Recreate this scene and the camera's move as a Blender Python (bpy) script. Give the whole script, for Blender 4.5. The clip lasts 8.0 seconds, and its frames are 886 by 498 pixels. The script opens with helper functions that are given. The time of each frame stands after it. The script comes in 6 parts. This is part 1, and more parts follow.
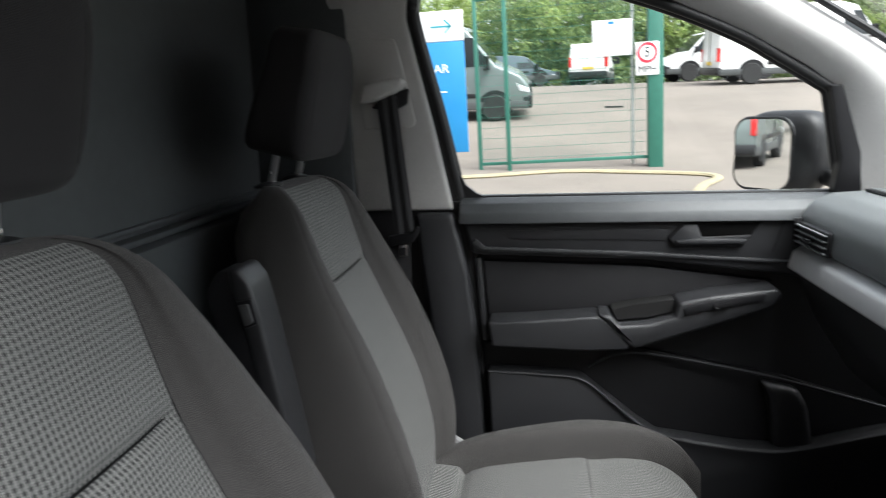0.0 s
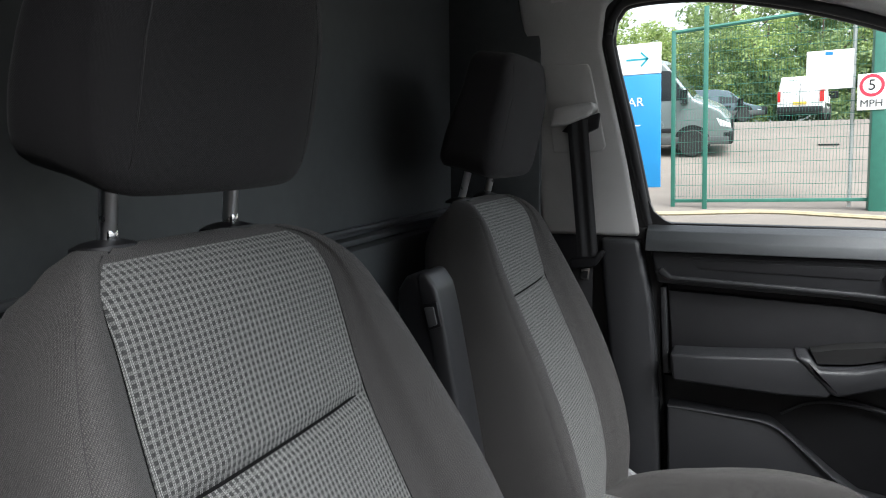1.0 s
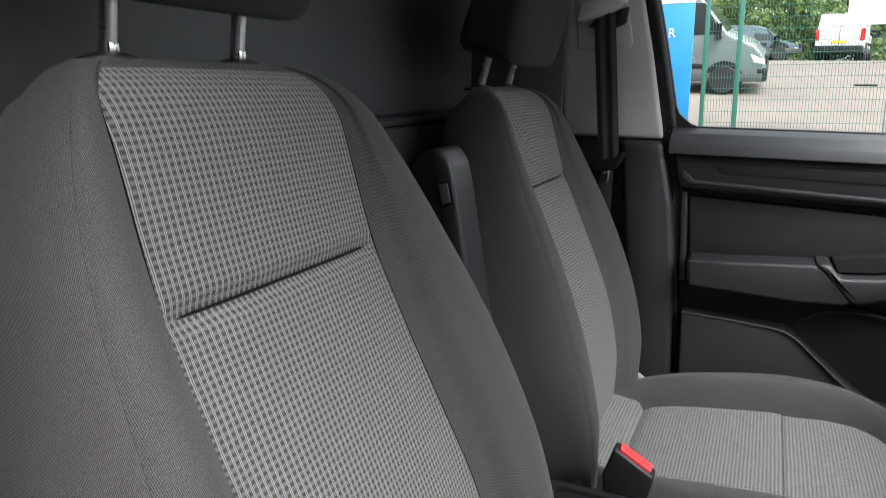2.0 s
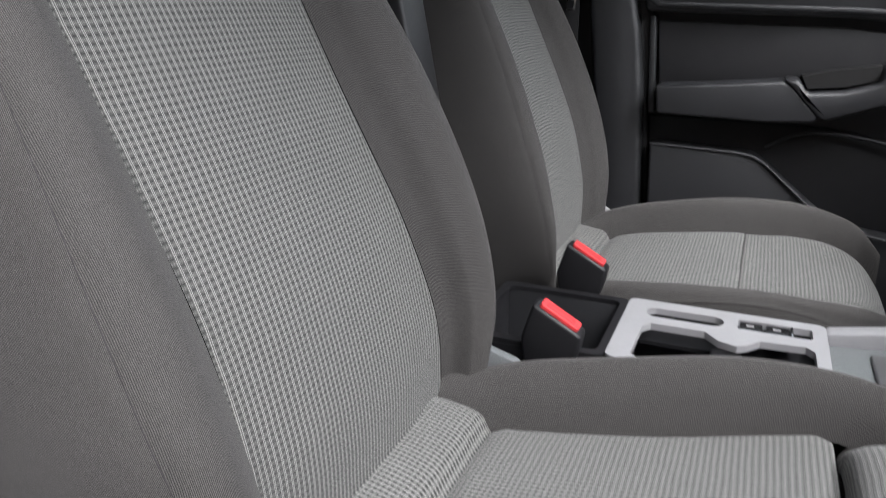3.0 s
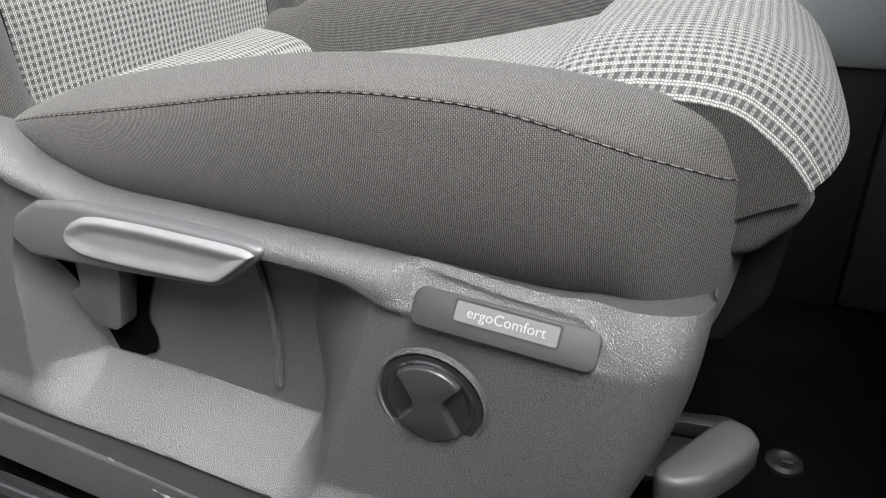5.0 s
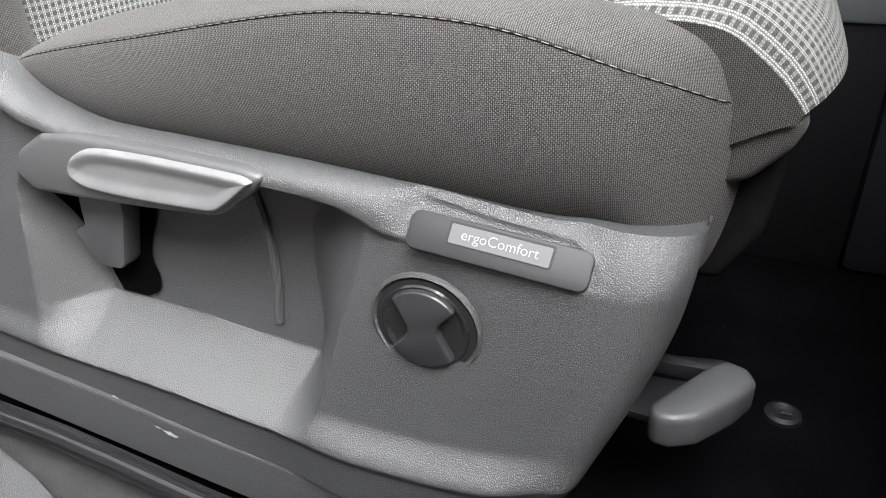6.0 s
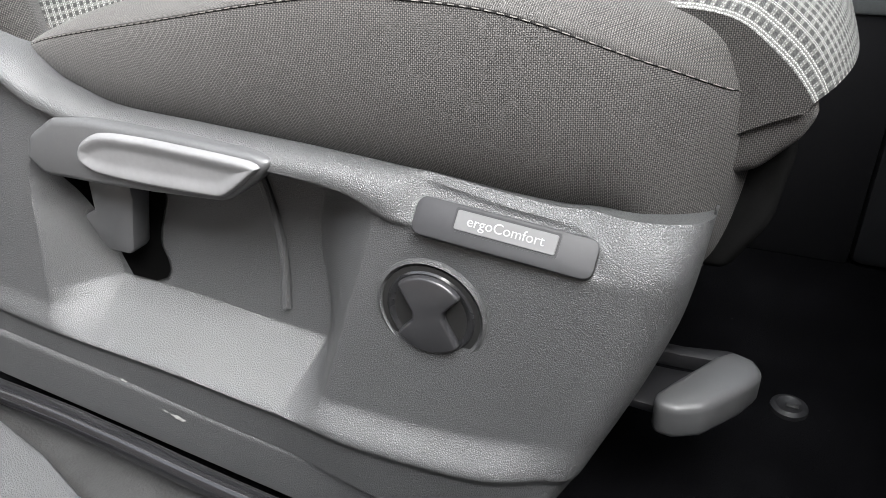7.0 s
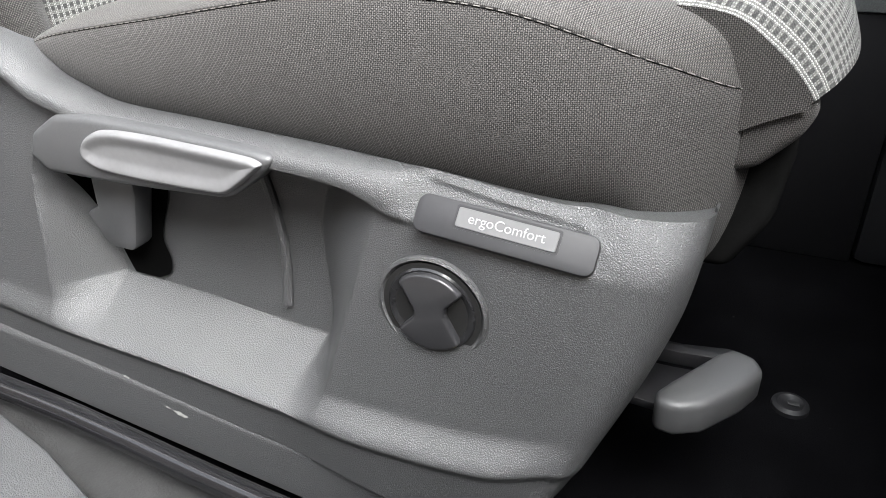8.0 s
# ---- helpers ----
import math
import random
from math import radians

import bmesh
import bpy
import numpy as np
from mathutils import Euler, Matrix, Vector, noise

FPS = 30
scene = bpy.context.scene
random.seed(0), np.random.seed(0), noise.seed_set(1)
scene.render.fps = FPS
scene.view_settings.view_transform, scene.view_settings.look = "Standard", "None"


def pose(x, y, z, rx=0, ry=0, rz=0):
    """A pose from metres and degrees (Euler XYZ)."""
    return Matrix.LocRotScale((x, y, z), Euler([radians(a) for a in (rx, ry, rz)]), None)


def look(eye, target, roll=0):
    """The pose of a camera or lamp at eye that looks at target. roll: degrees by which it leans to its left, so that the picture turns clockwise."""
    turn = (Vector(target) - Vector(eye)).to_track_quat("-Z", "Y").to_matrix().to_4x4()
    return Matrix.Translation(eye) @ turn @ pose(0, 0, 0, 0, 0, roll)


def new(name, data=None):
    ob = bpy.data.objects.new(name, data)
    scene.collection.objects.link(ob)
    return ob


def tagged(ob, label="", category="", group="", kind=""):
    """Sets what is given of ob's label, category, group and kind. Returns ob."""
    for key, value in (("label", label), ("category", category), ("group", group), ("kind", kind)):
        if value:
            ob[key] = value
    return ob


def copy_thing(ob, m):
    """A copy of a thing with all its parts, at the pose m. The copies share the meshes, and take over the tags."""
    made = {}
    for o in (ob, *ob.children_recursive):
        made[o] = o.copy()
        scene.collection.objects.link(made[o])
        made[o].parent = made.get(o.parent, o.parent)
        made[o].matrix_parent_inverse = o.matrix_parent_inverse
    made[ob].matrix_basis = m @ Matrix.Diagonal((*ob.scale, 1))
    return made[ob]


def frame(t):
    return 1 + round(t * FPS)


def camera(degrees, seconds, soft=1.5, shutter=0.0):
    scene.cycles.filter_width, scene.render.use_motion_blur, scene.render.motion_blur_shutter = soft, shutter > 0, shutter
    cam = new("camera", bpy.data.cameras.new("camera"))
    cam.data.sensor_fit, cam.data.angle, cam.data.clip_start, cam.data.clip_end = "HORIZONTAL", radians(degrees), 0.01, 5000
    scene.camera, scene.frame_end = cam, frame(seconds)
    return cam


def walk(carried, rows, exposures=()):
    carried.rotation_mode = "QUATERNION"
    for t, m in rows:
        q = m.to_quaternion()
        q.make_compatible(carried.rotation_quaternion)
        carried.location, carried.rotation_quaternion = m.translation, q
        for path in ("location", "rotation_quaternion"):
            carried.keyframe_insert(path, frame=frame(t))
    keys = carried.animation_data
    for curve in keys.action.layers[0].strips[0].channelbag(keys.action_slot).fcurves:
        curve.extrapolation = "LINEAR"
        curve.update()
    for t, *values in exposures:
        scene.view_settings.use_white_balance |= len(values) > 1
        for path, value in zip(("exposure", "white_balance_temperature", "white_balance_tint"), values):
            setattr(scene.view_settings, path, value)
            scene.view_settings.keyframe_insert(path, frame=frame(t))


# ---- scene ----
cam = camera(64.06, 8.0, soft=0.8, shutter=0.3)
PATH = [
    (0, (0.084, -0.018, 1.095), (-0.184, 1.927, 0.715), -1.9),
    (0.5, (0.087, -0.038, 1.102), (-0.532, 1.842, 0.815), -1.5),
    (1, (0.09, -0.049, 1.071), (-0.671, 1.779, 0.793), -0.7),
    (1.2, (0.09, -0.05, 1.059), (-0.699, 1.763, 0.756), -0.3),
    (2.3, (0.107, -0.031, 0.941), (-0.676, 1.729, 0.405), 1.1),
    (2.5, (0.127, -0.021, 0.908), (-0.648, 1.725, 0.316), 1.1),
    (3, (0.182, -0.044, 0.789), (-0.59, 1.678, 0.126), -0.6),
    (3.5, (0.264, -0.063, 0.686), (-0.452, 1.637, -0.086), -0.7),
    (4, (0.328, -0.084, 0.618), (-0.346, 1.58, -0.263), -1.2),
    (4.5, (0.379, -0.088, 0.547), (-0.307, 1.549, -0.375), -1.9),
    (5, (0.409, -0.095, 0.508), (-0.294, 1.518, -0.443), -2.3),
    (5.2, (0.412, -0.101, 0.497), (-0.285, 1.516, -0.452), -2.0),
    (6.5, (0.428, -0.112, 0.476), (-0.313, 1.456, -0.519), -2.4),
    (7, (0.427, -0.113, 0.475), (-0.318, 1.453, -0.521), -2.2),
    (7.5, (0.426, -0.115, 0.475), (-0.318, 1.45, -0.523), -2.2),
    (8, (0.428, -0.114, 0.475), (-0.322, 1.448, -0.526), -2.2),
]
EXPOSURES = [(0.0, 1.65, 6250, 9), (1.2, 1.7, 6150, 10), (2.3, 1.75, 6300, 12), (3.0, 1.75, 6250, 13), (4.0, 2.05, 6400, 9), (5.2, 2.65, 6350, 9), (8.0, 2.93, 6350, 9)]
walk(cam, [(t, look(eye, target, roll)) for t, eye, target, roll in PATH], EXPOSURES)

# ---- world and sun: a bright overcast day ----
SUN_ELEVATION, SUN_AZIMUTH = 58.0, 123.0
world = bpy.data.worlds.new("overcast_sky")
scene.world = world
world.use_nodes = True
wt = world.node_tree
wt.nodes.clear()
w_out = wt.nodes.new("ShaderNodeOutputWorld")
w_bg = wt.nodes.new("ShaderNodeBackground")
w_sky = wt.nodes.new("ShaderNodeTexSky")
w_sky.sky_type = "NISHITA"
w_sky.sun_disc = False
w_sky.sun_elevation = radians(SUN_ELEVATION)
w_sky.sun_rotation = radians(SUN_AZIMUTH)
w_sky.dust_density = 4.0
w_sky.ozone_density = 0.6
w_hsv = wt.nodes.new("ShaderNodeHueSaturation")
w_hsv.inputs["Saturation"].default_value = 0.22
w_bg.inputs["Strength"].default_value = 0.15

wt.links.new(w_sky.outputs[0], w_hsv.inputs["Color"])
wt.links.new(w_hsv.outputs[0], w_bg.inputs["Color"])
wt.links.new(w_bg.outputs[0], w_out.inputs["Surface"])
sun_data = bpy.data.lights.new("sun", "SUN")
sun_data.energy, sun_data.angle, sun_data.color = 2.0, radians(60), (1.0, 0.98, 0.95)
sun = new("sun", sun_data)
az, el = radians(SUN_AZIMUTH), radians(SUN_ELEVATION)
sun.matrix_world = look((math.sin(az) * math.cos(el) * 40, math.cos(az) * math.cos(el) * 40, math.sin(el) * 40), (0, 0, 0))


# ---- materials ----
def tree(name):
    m = bpy.data.materials.new(name)
    m.use_nodes = True
    nt = m.node_tree
    nt.nodes.clear()
    out = nt.nodes.new("ShaderNodeOutputMaterial")
    bsdf = nt.nodes.new("ShaderNodeBsdfPrincipled")
    nt.links.new(bsdf.outputs[0], out.inputs["Surface"])
    return m, nt, bsdf


def put(nt, socket, value):
    if isinstance(value, (int, float)):
        socket.default_value = value
    elif isinstance(value, tuple):
        socket.default_value = (*value, 1.0) if len(value) == 3 and socket.type == "RGBA" else value
    else:
        nt.links.new(value, socket)


def calc(nt, op, a, b=0.0, c=0.0, clamp=False):
    n = nt.nodes.new("ShaderNodeMath")
    n.operation, n.use_clamp = op, clamp
    for i, v in enumerate((a, b, c)):
        put(nt, n.inputs[i], v)
    return n.outputs[0]


def mixc(nt, f, a, b):
    n = nt.nodes.new("ShaderNodeMix")
    n.data_type = "RGBA"
    put(nt, n.inputs[0], f)
    put(nt, n.inputs[6], a)
    put(nt, n.inputs[7], b)
    return n.outputs[2]


def coords(nt, which="Object", scale=1.0):
    tc = nt.nodes.new("ShaderNodeTexCoord")
    mp = nt.nodes.new("ShaderNodeMapping")
    mp.inputs["Scale"].default_value = (scale, scale, scale) if isinstance(scale, (int, float)) else scale
    nt.links.new(tc.outputs[which], mp.inputs[0])
    return mp.outputs[0]


def noise_tex(nt, vec, scale, detail=3.0, rough=0.55):
    n = nt.nodes.new("ShaderNodeTexNoise")
    nt.links.new(vec, n.inputs["Vector"])
    n.inputs["Scale"].default_value, n.inputs["Detail"].default_value, n.inputs["Roughness"].default_value = scale, detail, rough
    return n.outputs[0]


def cells(nt, vec, scale, feature="F1"):
    n = nt.nodes.new("ShaderNodeTexVoronoi")
    n.feature = feature
    nt.links.new(vec, n.inputs["Vector"])
    n.inputs["Scale"].default_value = scale
    return n.outputs[0]


def relief(nt, bsdf, height, strength, distance):
    n = nt.nodes.new("ShaderNodeBump")
    n.inputs["Strength"].default_value, n.inputs["Distance"].default_value = strength, distance
    nt.links.new(height, n.inputs["Height"])
    nt.links.new(n.outputs[0], bsdf.inputs["Normal"])


def ramp(nt, f, lo, hi):
    n = nt.nodes.new("ShaderNodeMapRange")
    n.inputs[1].default_value, n.inputs[2].default_value = lo, hi
    nt.links.new(f, n.inputs[0])
    return n.outputs[0]


def tint(c, k):
    return tuple(min(1.0, v * k) for v in c)


def plain(name, colour, rough=0.5, metal=0.0, vary=0.12, scale=30.0, bump=0.0, bump_scale=400.0, spec=0.5):
    """Paint, rubber, metal and the like: slight mottling, slight wear in the gloss."""
    m, nt, b = tree(name)
    v = coords(nt)
    n1 = noise_tex(nt, v, scale)
    n2 = noise_tex(nt, v, scale * 9, 2.0)
    f = calc(nt, "ADD", calc(nt, "MULTIPLY", n1, 0.65), calc(nt, "MULTIPLY", n2, 0.35))
    put(nt, b.inputs["Base Color"], mixc(nt, ramp(nt, f, 0.3, 0.7), tint(colour, 1 - vary), tint(colour, 1 + vary)))
    put(nt, b.inputs["Roughness"], calc(nt, "ADD", rough - 0.06, calc(nt, "MULTIPLY", n1, 0.12)))
    b.inputs["Metallic"].default_value = metal
    b.inputs["Specular IOR Level"].default_value = spec
    if bump:
        relief(nt, b, noise_tex(nt, v, bump_scale, 2.0), bump, 0.0006)
    return m


def grained(name, colour, rough=0.5, size=0.0016, depth=0.5, spec=0.5):
    """Moulded plastic with a leather-like grain, and faint scuffs."""
    m, nt, b = tree(name)
    v = coords(nt)
    warp = nt.nodes.new("ShaderNodeVectorMath")
    warp.operation = "MULTIPLY_ADD"
    nz = nt.nodes.new("ShaderNodeTexNoise")
    nt.links.new(v, nz.inputs["Vector"])
    nz.inputs["Scale"].default_value = 0.6 / size
    nt.links.new(nz.outputs[1], warp.inputs[0])
    warp.inputs[1].default_value = (size * 1.3,) * 3
    nt.links.new(v, warp.inputs[2])
    c = cells(nt, warp.outputs[0], 1 / size, "DISTANCE_TO_EDGE")
    edge = ramp(nt, c, 0.0, 0.28)
    big = noise_tex(nt, v, 9.0, 4.0)
    scuff = ramp(nt, noise_tex(nt, v, 55.0, 6.0, 0.75), 0.66, 0.78)
    base = mixc(nt, ramp(nt, big, 0.3, 0.7), tint(colour, 0.88), tint(colour, 1.1))
    base = mixc(nt, calc(nt, "MULTIPLY", scuff, 0.22), base, tint(colour, 2.0))
    put(nt, b.inputs["Base Color"], mixc(nt, edge, tint(colour, 0.66), base))
    put(nt, b.inputs["Roughness"], calc(nt, "ADD", rough - 0.05, calc(nt, "MULTIPLY", big, 0.1)))
    b.inputs["Specular IOR Level"].default_value = spec
    relief(nt, b, edge, depth, size * 0.34)
    return m


def woven(name, colour, pitch=0.0011):
    """Plain woven seat cloth: threads passing over and under each other, on metric UVs."""
    m, nt, b = tree(name)
    uv = coords(nt, "UV")
    sep = nt.nodes.new("ShaderNodeSeparateXYZ")
    nt.links.new(uv, sep.inputs[0])
    wob = calc(nt, "MULTIPLY", noise_tex(nt, coords(nt), 60.0, 2.0), 0.0012)
    su = calc(nt, "SINE", calc(nt, "MULTIPLY", calc(nt, "ADD", sep.outputs[0], wob), math.pi / pitch))
    sv = calc(nt, "SINE", calc(nt, "MULTIPLY", calc(nt, "ADD", sep.outputs[1], wob), math.pi / pitch))
    over = ramp(nt, calc(nt, "MULTIPLY", su, sv), -0.25, 0.25)
    mix = nt.nodes.new("ShaderNodeMix")
    put(nt, mix.inputs[0], over)
    put(nt, mix.inputs[2], calc(nt, "MULTIPLY", calc(nt, "ABSOLUTE", sv), 0.75))
    put(nt, mix.inputs[3], calc(nt, "ABSOLUTE", su))
    th = mix.outputs[0]
    big = noise_tex(nt, coords(nt), 14.0, 4.0)
    fleck = noise_tex(nt, coords(nt), 1100.0, 2.0)
    low = mixc(nt, ramp(nt, big, 0.3, 0.7), tint(colour, 0.18), tint(colour, 0.26))
    high = mixc(nt, ramp(nt, fleck, 0.35, 0.7), tint(colour, 1.05), tint(colour, 2.2))
    warm = mixc(nt, calc(nt, "MULTIPLY", over, 0.35), high, tuple(c * k for c, k in zip(tint(colour, 1.7), (1.08, 1.0, 0.88))))
    put(nt, b.inputs["Base Color"], mixc(nt, ramp(nt, th, 0.25, 0.95), low, warm))
    b.inputs["Roughness"].default_value = 0.88
    b.inputs["Specular IOR Level"].default_value = 0.2
    b.inputs["Sheen Weight"].default_value = 0.08
    b.inputs["Sheen Roughness"].default_value = 0.45
    relief(nt, b, calc(nt, "ADD", th, calc(nt, "MULTIPLY", fleck, 0.4)), 0.5, 0.0003)
    return m


def checked(name, dark, mid, light, period=0.0062):
    """Patterned cloth: pairs of pale warp threads crossing a grid of dark squares, on metric UVs."""
    m, nt, b = tree(name)
    uv = coords(nt, "UV")
    wob = noise_tex(nt, coords(nt), 26.0, 2.0)
    sep = nt.nodes.new("ShaderNodeSeparateXYZ")
    nt.links.new(uv, sep.inputs[0])
    off = calc(nt, "MULTIPLY", wob, 0.0022)
    pu = calc(nt, "DIVIDE", calc(nt, "ADD", sep.outputs[0], off), period)
    pv = calc(nt, "DIVIDE", calc(nt, "ADD", sep.outputs[1], off), period)
    u, v = calc(nt, "FRACT", pu), calc(nt, "FRACT", pv)
    grain = noise_tex(nt, coords(nt), 1100.0, 2.0)

    def bar(x, centre, half, soft=0.4):
        d = calc(nt, "ABSOLUTE", calc(nt, "SUBTRACT", x, centre))
        return calc(nt, "SUBTRACT", 1.0, ramp(nt, d, half * (1 - soft), half * (1 + soft)), clamp=True)
    pair = calc(nt, "MAXIMUM", bar(u, 0.13, 0.045), bar(u, 0.36, 0.045))
    weft = calc(nt, "MAXIMUM", bar(v, 0.64, 0.055), bar(v, 0.88, 0.055))
    # threads dive under each other six times in a repeat
    dash_u = ramp(nt, calc(nt, "SINE", calc(nt, "MULTIPLY", pv, 2 * math.pi * 3)), -0.9, 0.4)
    dash_v = ramp(nt, calc(nt, "SINE", calc(nt, "MULTIPLY", pu, 2 * math.pi * 4)), -0.5, 0.7)
    square = calc(nt, "MULTIPLY", bar(u, 0.745, 0.28, 0.14), bar(v, 0.27, 0.27, 0.14))
    c = mixc(nt, calc(nt, "MULTIPLY", square, 0.92), mid, dark)
    c = mixc(nt, calc(nt, "MULTIPLY", calc(nt, "MULTIPLY", weft, dash_v), 0.36), c, light)
    c = mixc(nt, calc(nt, "MULTIPLY", calc(nt, "MULTIPLY", pair, dash_u), 0.85), c, light)
    # fine ground weave
    gu = calc(nt, "SINE", calc(nt, "MULTIPLY", pu, 2 * math.pi * 8))
    gv = calc(nt, "SINE", calc(nt, "MULTIPLY", pv, 2 * math.pi * 8))
    ground = calc(nt, "MULTIPLY_ADD", calc(nt, "MULTIPLY", gu, gv), 0.5, 0.5)
    c = mixc(nt, calc(nt, "MULTIPLY", ramp(nt, calc(nt, "ADD", ground, grain), 0.9, 1.4), 0.20), c, light)
    c = mixc(nt, calc(nt, "MULTIPLY", ramp(nt, grain, 0.45, 0.75), 0.30), c, tint(dark, 0.7))
    put(nt, b.inputs["Base Color"], c)
    b.inputs["Roughness"].default_value = 0.9
    b.inputs["Specular IOR Level"].default_value = 0.2
    b.inputs["Sheen Weight"].default_value = 0.08
    h = calc(nt, "ADD", calc(nt, "MULTIPLY", calc(nt, "MAXIMUM", pair, calc(nt, "MULTIPLY", weft, 0.8)), 0.8), calc(nt, "MULTIPLY", calc(nt, "ADD", ground, grain), 0.3))
    relief(nt, b, h, 0.6, 0.0006)
    return m


def glass(name, colour=(0.93, 0.96, 0.95), gloss=0.05):
    m, nt, b = tree(name)
    nt.nodes.remove(b)
    out = [n for n in nt.nodes if n.type == "OUTPUT_MATERIAL"][0]
    t = nt.nodes.new("ShaderNodeBsdfTransparent")
    t.inputs[0].default_value = (*colour, 1)
    g = nt.nodes.new("ShaderNodeBsdfGlossy")
    g.inputs["Roughness"].default_value = 0.02
    f = nt.nodes.new("ShaderNodeFresnel")
    f.inputs["IOR"].default_value = 1.45
    mix = nt.nodes.new("ShaderNodeMixShader")
    nt.links.new(calc(nt, "MULTIPLY", f.outputs[0], 0.8), mix.inputs[0])
    nt.links.new(t.outputs[0], mix.inputs[1])
    nt.links.new(g.outputs[0], mix.inputs[2])
    nt.links.new(mix.outputs[0], out.inputs["Surface"])
    return m


def ground_mat(name):
    m, nt, b = tree(name)
    v = coords(nt)
    n1, n2, n3 = noise_tex(nt, v, 0.35, 5.0), noise_tex(nt, v, 3.0, 5.0, 0.7), noise_tex(nt, v, 90.0, 3.0)
    c = mixc(nt, ramp(nt, n1, 0.35, 0.65), (0.135, 0.115, 0.097), (0.178, 0.152, 0.128))
    c = mixc(nt, calc(nt, "MULTIPLY", ramp(nt, n2, 0.52, 0.75), 0.5), c, (0.10, 0.09, 0.08))
    c = mixc(nt, calc(nt, "MULTIPLY", ramp(nt, n3, 0.45, 0.7), 0.35), c, (0.21, 0.19, 0.17))
    put(nt, b.inputs["Base Color"], c)
    b.inputs["Roughness"].default_value = 0.92
    relief(nt, b, n3, 0.4, 0.004)
    return m


def leaf_mat(name, a, c2):
    m, nt, b = tree(name)
    g = nt.nodes.new("ShaderNodeNewGeometry")
    f = g.outputs["Random Per Island"]
    big = noise_tex(nt, coords(nt), 0.8, 2.0)
    mixf = calc(nt, "ADD", calc(nt, "MULTIPLY", f, 0.6), calc(nt, "MULTIPLY", big, 0.45))
    put(nt, b.inputs["Base Color"], mixc(nt, ramp(nt, mixf, 0.2, 0.9), a, c2))
    b.inputs["Roughness"].default_value = 0.55
    tr = nt.nodes.new("ShaderNodeBsdfTranslucent")
    put(nt, tr.inputs[0], mixc(nt, ramp(nt, mixf, 0.2, 0.9), tint(a, 1.6), tint(c2, 1.5)))
    mx = nt.nodes.new("ShaderNodeMixShader")
    mx.inputs[0].default_value = 0.45
    out = [n for n in nt.nodes if n.type == "OUTPUT_MATERIAL"][0]
    nt.links.new(b.outputs[0], mx.inputs[1])
    nt.links.new(tr.outputs[0], mx.inputs[2])
    nt.links.new(mx.outputs[0], out.inputs["Surface"])
    return m


def carpet(name, colour):
    m, nt, b = tree(name)
    v = coords(nt)
    n1, n2 = noise_tex(nt, v, 14.0, 5.0), noise_tex(nt, v, 700.0, 3.0, 0.8)
    lint = ramp(nt, cells(nt, v, 26.0), 0.035, 0.01)
    c = mixc(nt, ramp(nt, n2, 0.35, 0.7), tint(colour, 0.5), tint(colour, 1.5))
    c = mixc(nt, calc(nt, "MULTIPLY", ramp(nt, n1, 0.45, 0.7), 0.4), c, tint(colour, 2.2))
    c = mixc(nt, calc(nt, "MULTIPLY", lint, 0.35), c, (0.2, 0.19, 0.18))
    put(nt, b.inputs["Base Color"], c)
    b.inputs["Roughness"].default_value = 0.95
    b.inputs["Specular IOR Level"].default_value = 0.0
    relief(nt, b, n2, 0.8, 0.002)
    return m


CLOTH = woven("charcoal_cloth", (0.078, 0.076, 0.0755))
HEADCLOTH = woven("dark_headrest_cloth", (0.027, 0.026, 0.028))
DARKCLOTH = plain("black_lining_cloth", (0.009, 0.009, 0.009), 0.95, 0, 0.3, 60, spec=0.05)
CHECK = checked("checked_cloth", (0.018, 0.018, 0.019), (0.095, 0.096, 0.092), (0.54, 0.545, 0.52))
THREAD = plain("seam_thread", (0.10, 0.10, 0.10), 0.8)
TRIM = grained("charcoal_grained_plastic", (0.066, 0.067, 0.069), 0.46, 0.0014, 0.55, 0.85)
TRIM_FINE = grained("charcoal_fine_plastic", (0.088, 0.089, 0.092), 0.42, 0.0008, 0.12, 0.6)
DOORTRIM = grained("black_door_plastic", (0.034, 0.035, 0.038), 0.38, 0.0014, 0.35, 0.6)
DASHTRIM = grained("slate_dash_plastic", (0.20, 0.215, 0.22), 0.5, 0.0013, 0.35)
PALE = grained("pale_grey_pillar_plastic", (0.70, 0.69, 0.67), 0.55, 0.0011, 0.25)
LINING = plain("headliner_cloth", (0.68, 0.67, 0.65), 0.9, 0, 0.08, 60, 0.3, 900)
SATIN = plain("satin_grey_trim", (0.37, 0.37, 0.38), 0.38, 0.2, 0.06)
BLACK = plain("black_plastic", (0.013, 0.013, 0.0145), 0.45, spec=0.35)
GLOSS = plain("gloss_black_plastic", (0.015, 0.015, 0.016), 0.12)
RUBBER = plain("black_rubber", (0.016, 0.016, 0.017), 0.55)
SEAL = plain("shiny_door_seal", (0.010, 0.010, 0.011), 0.14)
CHROME = plain("chrome", (0.75, 0.75, 0.76), 0.12, 1.0, 0.03)
POST = plain("satin_chrome", (0.62, 0.62, 0.63), 0.28, 1.0, 0.05)
SILVER = plain("brushed_silver_plate", (0.09, 0.09, 0.092), 0.45, 0.0, 0.06)
LETTER = plain("raised_pale_letters", (0.25, 0.25, 0.253), 0.5, 0.0, 0.03)
RED = plain("red_button_plastic", (0.72, 0.055, 0.06), 0.4, 0, 0.06)
WEB = plain("belt_webbing", (0.03, 0.03, 0.032), 0.7, 0, 0.2, 120, 0.5, 700)
